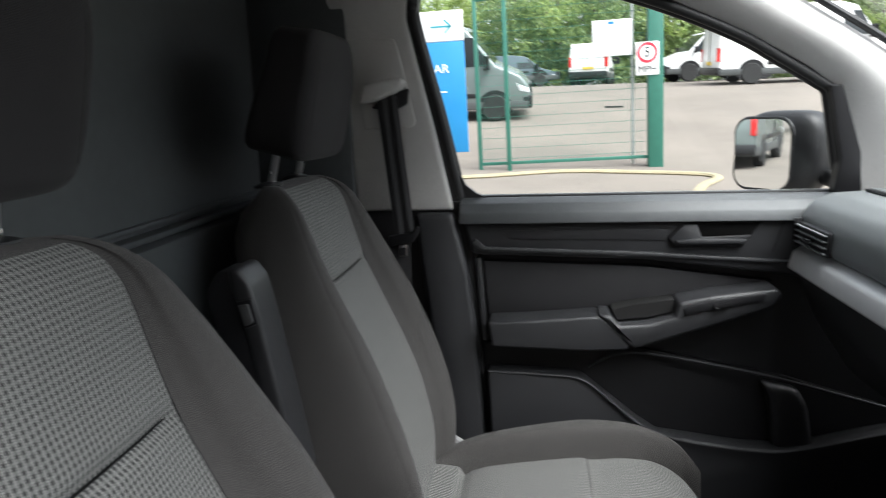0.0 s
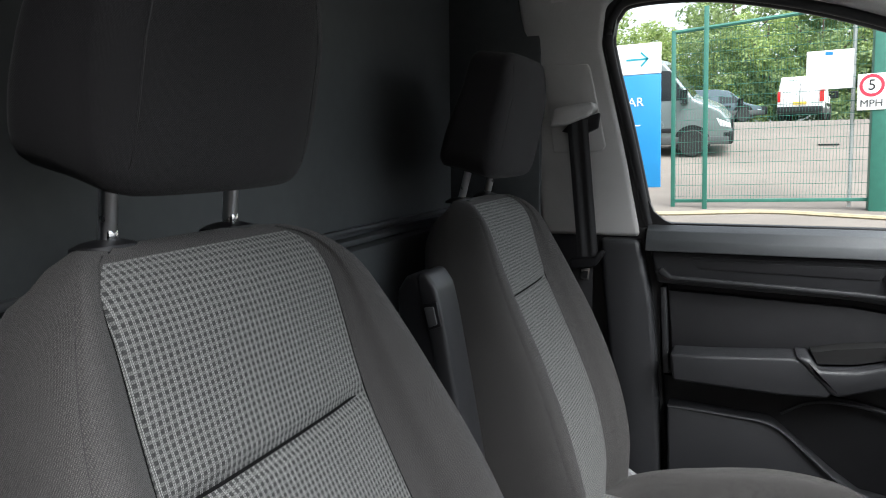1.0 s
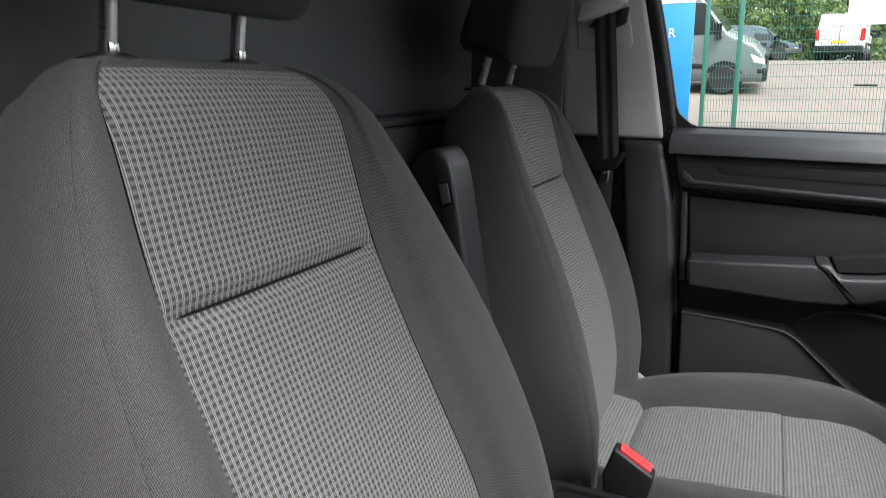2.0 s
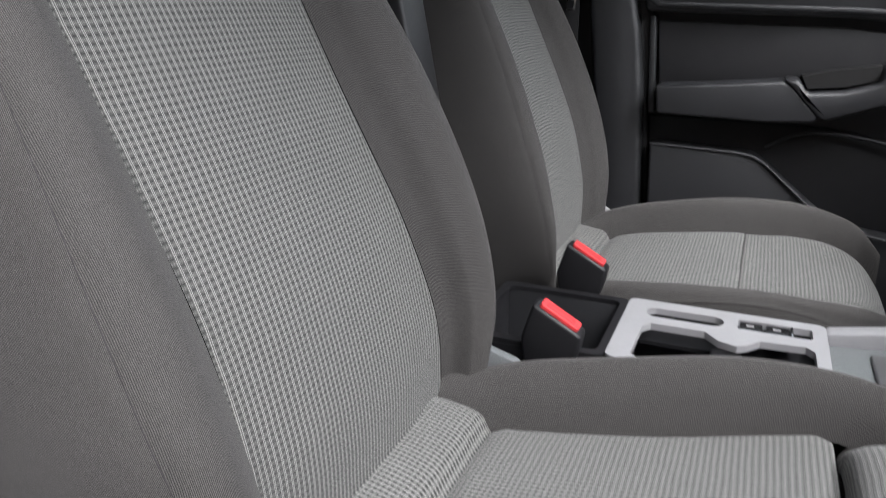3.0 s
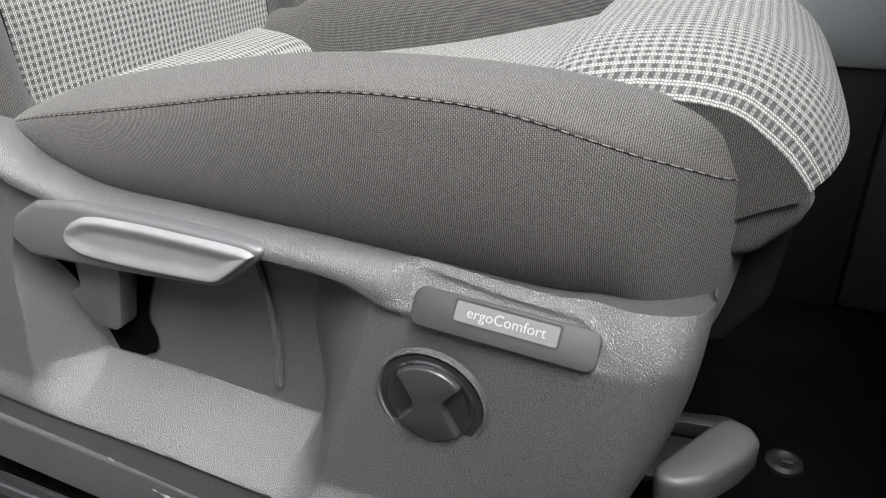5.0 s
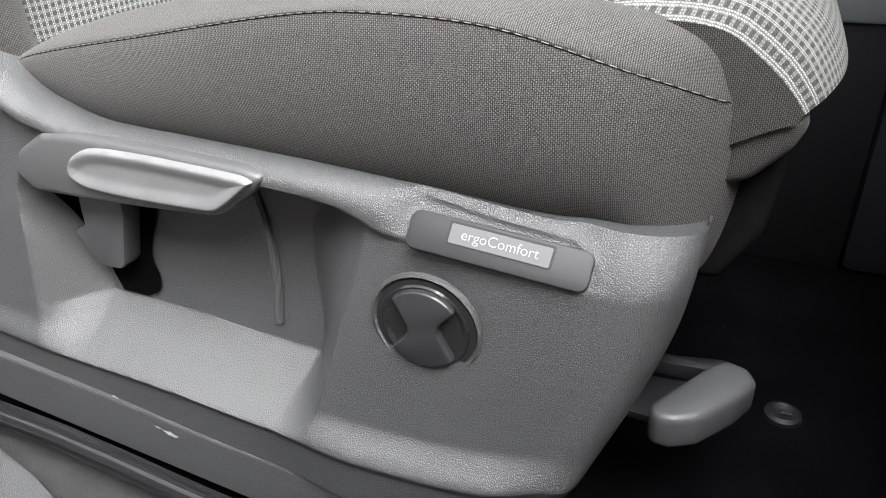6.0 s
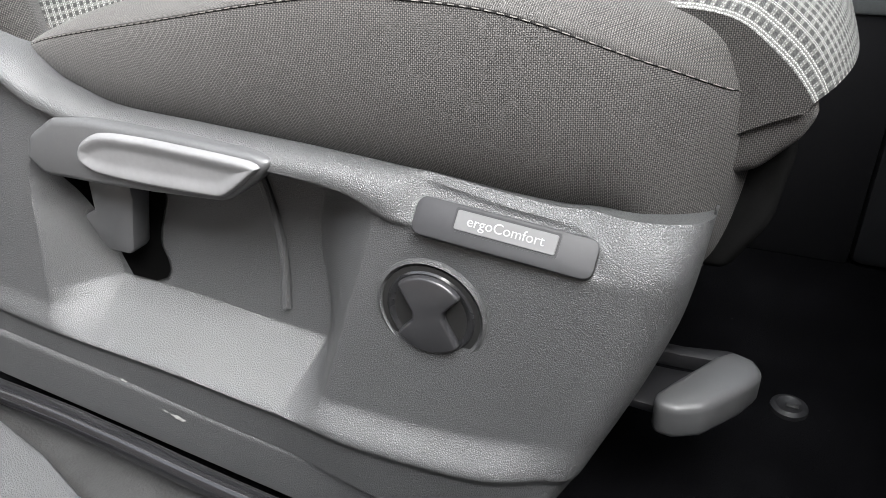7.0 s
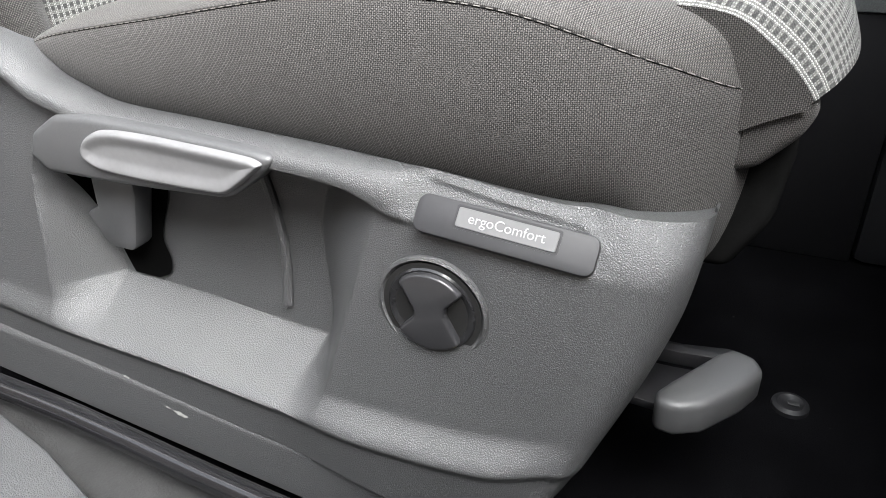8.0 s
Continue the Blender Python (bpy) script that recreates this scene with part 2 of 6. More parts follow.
BULK = plain("bulkhead_paint", (0.068, 0.074, 0.077), 0.55, 0, 0.15, 5)
CARPET = carpet("black_carpet", (0.0035, 0.0035, 0.004))
WHITEPAINT = plain("white_van_paint", (0.78, 0.78, 0.77), 0.25, 0, 0.03, 3)
MIRROR = plain("mirror_silver", (0.9, 0.92, 0.92), 0.01, 1.0, 0.0)
CLEAR = glass("clear_glass")
GROUND = ground_mat("sandy_tarmac")


# ---- building helpers ----
def thing(name, label, category, m=None, group="", kind=""):
    ob = new(name)
    ob.empty_display_size = 0.1
    ob.matrix_world = m or Matrix.Identity(4)
    return tagged(ob, label, category, group, kind)


def mesh_of(name, bm, material, smooth=True, recalc=True):
    if recalc:
        bmesh.ops.recalc_face_normals(bm, faces=bm.faces)
    me = bpy.data.meshes.new(name)
    bm.to_mesh(me)
    bm.free()
    me.materials.append(material)
    if smooth:
        me.shade_smooth()
        me.set_sharp_from_angle(angle=radians(38))
    return me


def part(name, bm, material, parent=None, label="", smooth=True, m=None):
    ob = new(name, mesh_of(name, bm, material, smooth) if not isinstance(bm, bpy.types.Mesh) else bm)
    ob.parent = parent
    if m:
        ob.matrix_basis = m
    if label:
        tagged(ob, label)
    return ob


def smooth01(x, a, b):
    t = min(1.0, max(0.0, (x - a) / (b - a)))
    return t * t * (3 - 2 * t)


def curve_at(keys, x):
    """Smooth curve through (x, value) keys."""
    if x <= keys[0][0]:
        return keys[0][1]
    for i in range(len(keys) - 1):
        x0, y0 = keys[i]
        x1, y1 = keys[i + 1]
        if x <= x1:
            ym = keys[i - 1] if i else (2 * x0 - x1, 2 * y0 - y1)
            yp = keys[i + 2] if i + 2 < len(keys) else (2 * x1 - x0, 2 * y1 - y0)
            h = x1 - x0
            m0 = (y1 - ym[1]) / (x1 - ym[0]) * h
            m1 = (yp[1] - y0) / (yp[0] - x0) * h
            t = (x - x0) / h
            return (2 * t**3 - 3 * t**2 + 1) * y0 + (t**3 - 2 * t**2 + t) * m0 + (3 * t**2 - 2 * t**3) * y1 + (t**3 - t**2) * m1
    return keys[-1][1]


def spline(points, n=8, closed=False):
    """Catmull-Rom through points, n steps a span."""
    pts = [Vector(p) for p in points]
    out = []
    count = len(pts) if closed else len(pts) - 1
    for i in range(count):
        if closed:
            a, b, c, d = (pts[(i + k - 1) % len(pts)] for k in range(4))
        else:
            b, c = pts[i], pts[i + 1]
            a = pts[i - 1] if i else 2 * b - c
            d = pts[i + 2] if i + 2 < len(pts) else 2 * c - b
        for k in range(n):
            t = k / n
            out.append(0.5 * ((2 * b) + (c - a) * t + (2 * a - 5 * b + 4 * c - d) * t * t + (3 * b - a - 3 * c + d) * t**3))
    if not closed:
        out.append(pts[-1])
    return out


def sheet(fn, nu, nv, uvs=True):
    """A grid of points fn(i / nu, j / nv) -> (point, uv)."""
    bm = bmesh.new()
    lay = bm.loops.layers.uv.new("UVMap")
    rows = [[fn(i / nu, j / nv) for j in range(nv + 1)] for i in range(nu + 1)]
    vs = [[bm.verts.new(p[0]) for p in r] for r in rows]
    for i in range(nu):
        for j in range(nv):
            idx = ((i, j), (i + 1, j), (i + 1, j + 1), (i, j + 1))
            f = bm.faces.new([vs[a][b] for a, b in idx])
            for lp, (a, b) in zip(f.loops, idx):
                lp[lay].uv = rows[a][b][1]
    return bm


def join_bm(into, other):
    me = bpy.data.meshes.new("tmp")
    other.to_mesh(me)
    other.free()
    into.from_mesh(me)
    bpy.data.meshes.remove(me)
    return into


def box(x0, x1, y0, y1, z0, z1, bevel=0.0, seg=2, m=None):
    bm = bmesh.new()
    bmesh.ops.create_cube(bm, size=1.0)
    for v in bm.verts:
        v.co = Vector(((x0 + x1) / 2 + v.co.x * (x1 - x0), (y0 + y1) / 2 + v.co.y * (y1 - y0), (z0 + z1) / 2 + v.co.z * (z1 - z0)))
    if bevel:
        bmesh.ops.bevel(bm, geom=bm.edges[:], offset=bevel, segments=seg, profile=0.5, affect="EDGES")
    if m:
        bm.transform(m)
    return bm


def slab(points, axis, a, b, bevel=0.0, seg=2):
    """A polygon in the plane across axis, made solid from a to b along it. Points are given in the two other axes, in xyz order."""
    bm = bmesh.new()

    def place(p, h):
        q = list(p)
        q.insert("xyz".index(axis), h)
        return Vector(q)
    lo = [bm.verts.new(place(p, a)) for p in points]
    hi = [bm.verts.new(place(p, b)) for p in points]
    n = len(points)
    bm.faces.new(lo)
    bm.faces.new(hi)
    for i in range(n):
        bm.faces.new((lo[i], lo[(i + 1) % n], hi[(i + 1) % n], hi[i]))
    bmesh.ops.recalc_face_normals(bm, faces=bm.faces)
    if bevel:
        bmesh.ops.bevel(bm, geom=bm.edges[:], offset=bevel, segments=seg, profile=0.5, affect="EDGES", clamp_overlap=True)
    return bm


def rounded(x0, x1, y0, y1, r, n=5):
    """The outline of a rectangle with round corners."""
    out = []
    for cx, cy, a0 in ((x1 - r, y1 - r, 0), (x0 + r, y1 - r, 90), (x0 + r, y0 + r, 180), (x1 - r, y0 + r, 270)):
        for k in range(n + 1):
            a = radians(a0 + 90 * k / n)
            out.append((cx + r * math.cos(a), cy + r * math.sin(a)))
    return out


def plate(outer, holes, z0, z1):
    """A level plate with holes through it."""
    bm = bmesh.new()
    edges = []
    for loop in (outer, *holes):
        vs = [bm.verts.new((x, y, z1)) for x, y in loop]
        edges += [bm.edges.new((vs[i], vs[(i + 1) % len(vs)])) for i in range(len(vs))]
    bmesh.ops.triangle_fill(bm, use_beauty=True, use_dissolve=False, edges=edges)
    r = bmesh.ops.extrude_face_region(bm, geom=bm.faces[:])
    for v in [g for g in r["geom"] if isinstance(g, bmesh.types.BMVert)]:
        v.co.z = z0
    return bm


def tube(points, radius, sides=10, flat=1.0, closed=False, caps=True):
    """A round bar along points; radius may be a list; flat squeezes it along z."""
    pts = [Vector(p) for p in points]
    rad = radius if isinstance(radius, (list, tuple)) else [radius] * len(pts)
    bm = bmesh.new()
    rings = []
    up = Vector((0, 0, 1))
    for i, p in enumerate(pts):
        if closed:
            d = pts[(i + 1) % len(pts)] - pts[i - 1]
        else:
            d = pts[min(i + 1, len(pts) - 1)] - pts[max(i - 1, 0)]
        d.normalize()
        side = d.cross(up)
        if side.length < 1e-3:
            side = d.cross(Vector((0, 1, 0)))
        side.normalize()
        up2 = side.cross(d)
        rings.append([bm.verts.new(p + (side * math.cos(2 * math.pi * k / sides) + up2 * flat * math.sin(2 * math.pi * k / sides)) * rad[i]) for k in range(sides)])
    m = len(rings)
    for i in range(m if closed else m - 1):
        a, b = rings[i], rings[(i + 1) % m]
        for k in range(sides):
            bm.faces.new((a[k], a[(k + 1) % sides], b[(k + 1) % sides], b[k]))
    if caps and not closed:
        bm.faces.new(rings[0])
        bm.faces.new(rings[-1])
    return bm


def lathe(profile, m=None, n=32, caps=True):
    """Turns (radius, height) pairs round z."""
    bm = bmesh.new()
    rings = []
    for r, h in profile:
        rings.append([bm.verts.new((r * math.cos(2 * math.pi * k / n), r * math.sin(2 * math.pi * k / n), h)) for k in range(n)])
    for a, b in zip(rings, rings[1:]):
        for k in range(n):
            bm.faces.new((a[k], a[(k + 1) % n], b[(k + 1) % n], b[k]))
    if caps and profile[0][0] > 1e-6:
        bm.faces.new(rings[0])
    if caps and profile[-1][0] > 1e-6:
        bm.faces.new(rings[-1])
    bmesh.ops.remove_doubles(bm, verts=bm.verts, dist=1e-6)
    if m:
        bm.transform(m)
    return bm


def lettering(text, size, depth):
    """The letters of text as a mesh, flat in xy, centred."""
    cu = bpy.data.curves.new("letters", "FONT")
    cu.body, cu.size, cu.extrude, cu.align_x, cu.align_y = text, size, depth, "CENTER", "CENTER"
    cu.resolution_u = 4
    ob = bpy.data.objects.new("letters", cu)
    scene.collection.objects.link(ob)
    me = bpy.data.meshes.new_from_object(ob.evaluated_get(bpy.context.evaluated_depsgraph_get()))
    bpy.data.objects.remove(ob)
    bm = bmesh.new()
    bm.from_mesh(me)
    bpy.data.meshes.remove(me)
    return bm


def single(name, bm, material, label, category, kind="", m=None, group="", smooth=True):
    """A thing of one mesh."""
    return tagged(part(name, bm, material, None, "", smooth, m), label, category, group, kind)


# ---- the seats ----
BIGHT = Vector((-0.123, 0.0, 0.358))
RECLINE = radians(16.7)
UPW, FWD = Vector((-math.sin(RECLINE), 0, math.cos(RECLINE))), Vector((math.cos(RECLINE), 0, math.sin(RECLINE)))
BACK_TOP = 0.686
HALF = [(-0.06, 0.190), (0.0, 0.224), (0.1, 0.256), (0.2, 0.268), (0.35, 0.258), (0.48, 0.238), (0.55, 0.219), (0.61, 0.193), (0.65, 0.163), (0.675, 0.132), (0.686, 0.105)]
PANEL = [(-0.06, 0.174), (0.0, 0.172), (0.1, 0.166), (0.2, 0.157), (0.35, 0.148), (0.48, 0.145), (0.6, 0.143), (0.63, 0.141), (0.652, 0.132), (0.670, 0.112), (0.686, 0.075)]
# the two backrests differ: which way the panel leans, how far the wings stand out
BACK_STYLE = {"offset": 1.0, "wing": 1.0}
# the panel stands a little off the middle low down, and swells forward in the lumbar region
OFFSET = [(-0.06, 0.024), (0.0, 0.024), (0.1, 0.020), (0.2, 0.010), (0.35, 0.0), (0.7, 0.0)]
SWELL = [(-0.06, -0.022), (0.0, -0.004), (0.05, 0.012), (0.1, 0.022), (0.2, 0.028), (0.3, 0.020), (0.4, 0.007), (0.48, -0.003), (0.6, -0.003), (0.7, -0.003)]
WING = [(-0.06, 0.02), (0.0, 0.045), (0.08, 0.075), (0.2, 0.085), (0.35, 0.07), (0.5, 0.036), (0.61, 0.012), (0.686, 0.0)]

DEPTH = [(-0.06, 0.20), (0.3, 0.18), (0.55, 0.140), (0.705, 0.132)]


def back_section(v, side):
    """Half of the outline across the backrest at height v, from front centre to back centre: (side, forward) points."""
    w, p, b, f = curve_at(HALF, v), curve_at(PANEL, v) + side * BACK_STYLE["offset"] * curve_at(OFFSET, v), BACK_STYLE["wing"] * curve_at(WING, v), curve_at(SWELL, v)
    g = max(w - p, 0.02)
    t = curve_at(DEPTH, v)
    crest = max(b, f + 0.012 * smooth01(0.66 - v, 0, 0.06))
    pts = [(0, f + 0.004), (p * 0.5, f + 0.003), (p, f), (p + 0.30 * g, f + 0.60 * (crest - f) + 0.003), (p + 0.60 * g, 0.97 * crest + 0.003), (p + 0.86 * g, 0.80 * crest - 0.002),
           (w, 0.30 * b - 0.030), (w - 0.002, -0.66 * t), (w - 0.03, -0.93 * t), (w * 0.5, -t), (0, -t)]
    # the top closes over the head-restraint posts
    s = math.sqrt(max(0.0, 1 - max(0.0, (v - 0.598) / (BACK_TOP - 0.598)) ** 2.2)) if v > 0.598 else 1.0
    dc = -0.066
    return [(y, dc + (d - dc) * max(s, 0.02)) for y, d in pts]


def back_point(v, q, side):
    """q runs over the section's control points, 0 to 10."""
    pts = back_section(v, side)
    i = min(int(q), 9)
    t = q - i
    P = lambda k: pts[k] if 0 <= k <= 10 else ((-pts[1][0], pts[1][1]) if k < 0 else (-pts[9][0], pts[9][1]))
    a, b, c, d = P(i - 1), P(i), P(i + 1), P(i + 2)
    y, f = (0.5 * (2 * b[j] + (c[j] - a[j]) * t + (2 * a[j] - 5 * b[j] + 4 * c[j] - d[j]) * t * t + (3 * b[j] - a[j] - 3 * c[j] + d[j]) * t**3) for j in (0, 1))
    return BIGHT + UPW * v + FWD * f + Vector((0, side * y, 0))


def seam_dive(x, width, depth=0.0042):
    return depth * math.exp(-((x / width) ** 2))


def back_patch(q0, q1, v0, v1, side, nq, nv, seams=(True, True)):
    """A cover of the backrest between two of its seams."""
    arcs = {}

    def arc(v, k):
        if v not in arcs:
            run, at = [0.0], back_point(v, q0, side)
            for j in range(1, nq + 1):
                to = back_point(v, q0 + (q1 - q0) * j / nq, side)
                run.append(run[-1] + (to - at).length)
                at = to
            arcs[v] = run
        return arcs[v][k]

    def fn(a, b):
        v = v0 + (v1 - v0) * b
        q = q0 + (q1 - q0) * a
        p = back_point(v, q, side)
        fade = 1 - smooth01(v, 0.62, 0.675)
        if seams[0]:
            p = p - FWD * seam_dive(q - q0, 0.13, 0.0042 if q0 < 3 else 0.0018) * fade
        if seams[1]:
            p = p - FWD * seam_dive(q1 - q, 0.10, 0.0018) * fade
        return p, (arc(v, round(a * nq)), v)
    return sheet(fn, nq, nv)


def back_panel(v0, v1, nv):
    """The patterned middle of the backrest, from edge to edge."""
    def fn(a, b):
        v = v0 + (v1 - v0) * b
        y = a * 2 - 1
        q = abs(y) * 2
        p = back_point(v, q, 1 if y >= 0 else -1)
        fade = 1 - smooth01(v, 0.62, 0.675)
        k = seam_dive(1 - abs(y), 0.035) * fade + 0.008 * (1 - 0.9 * abs(y) ** 12) * (math.exp(-((v - v0) / 0.009) ** 2) + (1.0 if v1 < 0.6 else 0.1) * math.exp(-((v1 - v) / 0.009) ** 2))
        p = p - FWD * min(k, 0.009)
        return p, (p.y, v)
    return sheet(fn, 48, nv)


def seam_line(points, r=0.0011, sides=5):
    return tube(points, r, sides)


# upper rim of the driver's seat base
TOP_Z = [(-0.22, 0.450), (-0.19, 0.434), (-0.16, 0.416), (-0.131, 0.398), (-0.092, 0.371), (-0.063, 0.350), (-0.045, 0.339), (-0.019, 0.331), (0.0, 0.326), (0.025, 0.323), (0.084, 0.3205), (0.15, 0.317), (0.183, 0.315), (0.251, 0.309), (0.307, 0.302), (0.338, 0.299), (0.377, 0.298), (0.42, 0.298)]
# cushion: the middle's height, then heights and widths of each side's crest and seam, along x
MID_Z = [(-0.17, 0.350), (-0.122, 0.342), (-0.09, 0.333), (-0.055, 0.319), (0.0, 0.322), (0.12, 0.338), (0.22, 0.358), (0.29, 0.374)]
STITCH_Z = [(-0.21, 0.290), (-0.17, 0.312), (-0.133, 0.334), (-0.11, 0.344), (-0.05, 0.362), (0.08, 0.386), (0.19, 0.404), (0.25, 0.406), (0.31, 0.399), (0.376, 0.375), (0.418, 0.353), (0.440, 0.345)]
OUTER = {"panel": [(-0.21, 0.11), (-0.17, 0.12), (-0.06, 0.144), (0.1, 0.152), (0.29, 0.156), (0.346, 0.150), (0.408, 0.130), (0.440, 0.100)],
         "crest_y": [(-0.21, 0.125), (-0.17, 0.140), (-0.133, 0.158), (-0.1, 0.166), (0.1, 0.178), (0.3, 0.178), (0.37, 0.166), (0.41, 0.145), (0.440, 0.104)],
         "crest": [(-0.21, 0.296), (-0.17, 0.315), (-0.133, 0.337), (-0.10, 0.353), (-0.02, 0.380), (0.09, 0.401), (0.175, 0.412), (0.25, 0.4145), (0.315, 0.411), (0.36, 0.402), (0.40, 0.388), (0.42, 0.371), (0.440, 0.350)],
         "side": [(-0.21, 0.142), (-0.17, 0.157), (-0.133, 0.177), (-0.08, 0.201), (0.0, 0.217), (0.06, 0.223), (0.2, 0.227), (0.31, 0.220), (0.366, 0.203), (0.40, 0.176), (0.424, 0.145), (0.440, 0.105)], "lift": 0.0}
INNER = {"panel": [(-0.21, 0.165), (-0.17, 0.172), (-0.06, 0.187), (0.1, 0.207), (0.29, 0.228), (0.346, 0.215), (0.408, 0.17), (0.440, 0.14)],
         "crest_y": [(-0.21, 0.180), (-0.1, 0.212), (0.1, 0.240), (0.3, 0.250), (0.37, 0.232), (0.41, 0.19), (0.440, 0.142)],
         "crest": [(-0.21, 0.338), (-0.17, 0.352), (-0.1, 0.368), (-0.03, 0.388), (0.09, 0.411), (0.19, 0.428), (0.28, 0.430), (0.356, 0.418), (0.408, 0.398), (0.440, 0.360)],
         "side": [(-0.21, 0.185), (-0.17, 0.21), (-0.08, 0.234), (0.05, 0.250), (0.2, 0.262), (0.31, 0.262), (0.366, 0.245), (0.40, 0.21), (0.424, 0.165), (0.440, 0.143)], "lift": 0.010}
# the passenger's cushion is flatter beside the console
PASS_MID_Z = [(-0.17, 0.350), (-0.122, 0.342), (-0.09, 0.333), (-0.055, 0.326), (0.0, 0.338), (0.12, 0.354), (0.205, 0.362), (0.29, 0.362)]
PASS_NEAR = {"panel": [(-0.21, 0.15), (-0.17, 0.16), (-0.06, 0.172), (0.1, 0.182), (0.29, 0.186), (0.346, 0.176), (0.408, 0.146), (0.440, 0.11)],
             "crest_y": [(-0.21, 0.165), (-0.17, 0.178), (-0.06, 0.190), (0.1, 0.200), (0.29, 0.203), (0.346, 0.190), (0.408, 0.156), (0.440, 0.113)],
             "crest": [(-0.21, 0.325), (-0.1, 0.343), (-0.03, 0.349), (0.09, 0.364), (0.19, 0.373), (0.28, 0.374), (0.356, 0.364), (0.408, 0.346), (0.440, 0.322)],
             "side": OUTER["side"], "lift": -0.050}
PASS_FAR = {"panel": OUTER["panel"], "crest_y": [(x, y + 0.012) for x, y in OUTER["crest_y"]], "crest": [(x, z + 0.006) for x, z in OUTER["crest"]],
            "side": [(x, y + 0.014) for x, y in OUTER["side"]], "lift": 0.0}


def cushion_panel(x0, x1, left, right, mids, nx, ny, puff, front=0.009):
    def fn(a, b):
        x = x0 + (x1 - x0) * a
        yl, yr = -curve_at(left["panel"], x) - 0.002, curve_at(right["panel"], x) + 0.002
        k = abs(b * 2 - 1)
        y = yl + (yr - yl) * b
        z = curve_at(mids, x) + puff * (1 - k**3) - 0.009 * math.exp(-((x - x0) / 0.009) ** 2) - front * math.exp(-((x1 - x) / 0.009) ** 2) - 0.005 * math.exp(-(((1 - k) / 0.05) ** 2))
        return Vector((x, y, z)), (y, x)
    return sheet(fn, nx, ny)


def cushion_edge(side, edge, mids, nx=64, nq=18):
    """A raised side of the cushion: from the panel, over the crest, to the stitched seam."""
    def fn(a, b):
        x = -0.205 + (0.440 + 0.205) * (1 - (1 - a) ** 1.4)
        y0, yc, y1 = (curve_at(edge[k], x) for k in ("panel", "crest_y", "side"))
        zc, zs = curve_at(edge["crest"], x), curve_at(STITCH_Z, x) + edge["lift"]
        z0 = min(curve_at(mids, min(x, 0.29)) - 0.012, zc - 0.01)
        if x > 0.30:
            z0 -= 0.5 * (x - 0.30)
        pts = [(y0, z0), (y0 + 0.25 * (yc - y0), z0 + 0.55 * (zc - z0)), (yc - 0.18 * (y1 - y0), zc - 0.0035), (yc, zc), (yc + 0.55 * (y1 - yc), zc - 0.22 * (zc - zs)), (y1 - 0.004, zs + 0.25 * (zc - zs) + 0.0008), (y1, zs)]
        t = b * (len(pts) - 1)
        i = min(int(t), len(pts) - 2)
        f = t - i
        g = lambda k: Vector((pts[max(0, min(k, len(pts) - 1))]))
        A, B, C, D = g(i - 1), g(i), g(i + 1), g(i + 2)
        q = 0.5 * (2 * B + (C - A) * f + (2 * A - 5 * B + 4 * C - D) * f * f + (3 * B - A - 3 * C + D) * f**3)
        k = 0.0010 * math.exp(-(((1 - b) / 0.03) ** 2))
        return Vector((x, side * (q.x - k), q.y - k)), (x, b * (y1 - y0 + 0.6 * (zc - z0)))
    return sheet(fn, nx, nq)


def cushion_side(side, edge, bottom, nx=64, nz=16):
    """The side of the cushion under the stitched seam."""
    def fn(a, b):
        x = -0.205 + (0.439 + 0.205) * (1 - (1 - a) ** 1.4)
        zs = curve_at(STITCH_Z, x) + edge["lift"]
        zb = bottom(x)
        y = curve_at(edge["side"], x) + 0.005 * math.sin(math.pi * min(1, b * 1.1)) * smooth01(x, -0.2, 0.1) - 0.0010 * math.exp(-((b / 0.03) ** 2)) - 0.010 * b * b - 0.020 * b**8
        z = zs + (zb - zs) * b
        return Vector((x - 0.012 * b * smooth01(x, 0.36, 0.43), side * y, z)), (x, z)
    return sheet(fn, nx, nz)


def front_roll(x0, half, top, front, low, gap=True, mid=0.0):
    """The front roll of the cushion: outline from the seam over the top, down the front and under."""
    prof = spline([(x0, 0, top - 0.045), (x0 + 0.004, 0, top - 0.012), (x0 + 0.03, 0, top + 0.004), (x0 + 0.085, 0, top + 0.010), (front - 0.052, 0, top + 0.003), (front - 0.018, 0, top - 0.020),
                   (front, 0, top - 0.050), (front - 0.006, 0, low + 0.022), (front - 0.040, 0, low)], 6)
    if not gap:
        prof = spline([(x0, 0, top - 0.004), (x0 + 0.006, 0, top - 0.001), (x0 + 0.03, 0, top), (x0 + 0.09, 0, top + 0.004), (front - 0.055, 0, top - 0.008), (front - 0.015, 0, top - 0.045),
                       (front, 0, top - 0.085), (front - 0.012, 0, low + 0.012), (front - 0.05, 0, low)], 6)
    reach = [max(q.x for q in prof[:i + 1]) for i in range(len(prof))]
    length = [0.0]
    for p, q in zip(prof, prof[1:]):
        length.append(length[-1] + (q - p).length)

    def fn(a, b):
        i = round(a * (len(prof) - 1))
        p = prof[i]
        s = b * 2 - 1
        k = abs(s)
        drop = (0.022 if gap else 0.008) * k**6
        cx = (x0 + front) / 2
        pull = 0.020 * k**4 * smooth01(reach[i], cx, front)
        seam = 0.004 * math.exp(-(((1 - k) / 0.04) ** 2))
        return Vector((p.x - pull - seam, mid + s * half * (1 - (0.06 if gap else 0.27) * smooth01(reach[i], cx, front)), p.z - drop * (0.1 + 0.9 * smooth01(p.z, low, top)) - seam)), (s * half, length[i])
    return sheet(fn, len(prof) - 1, 28), prof


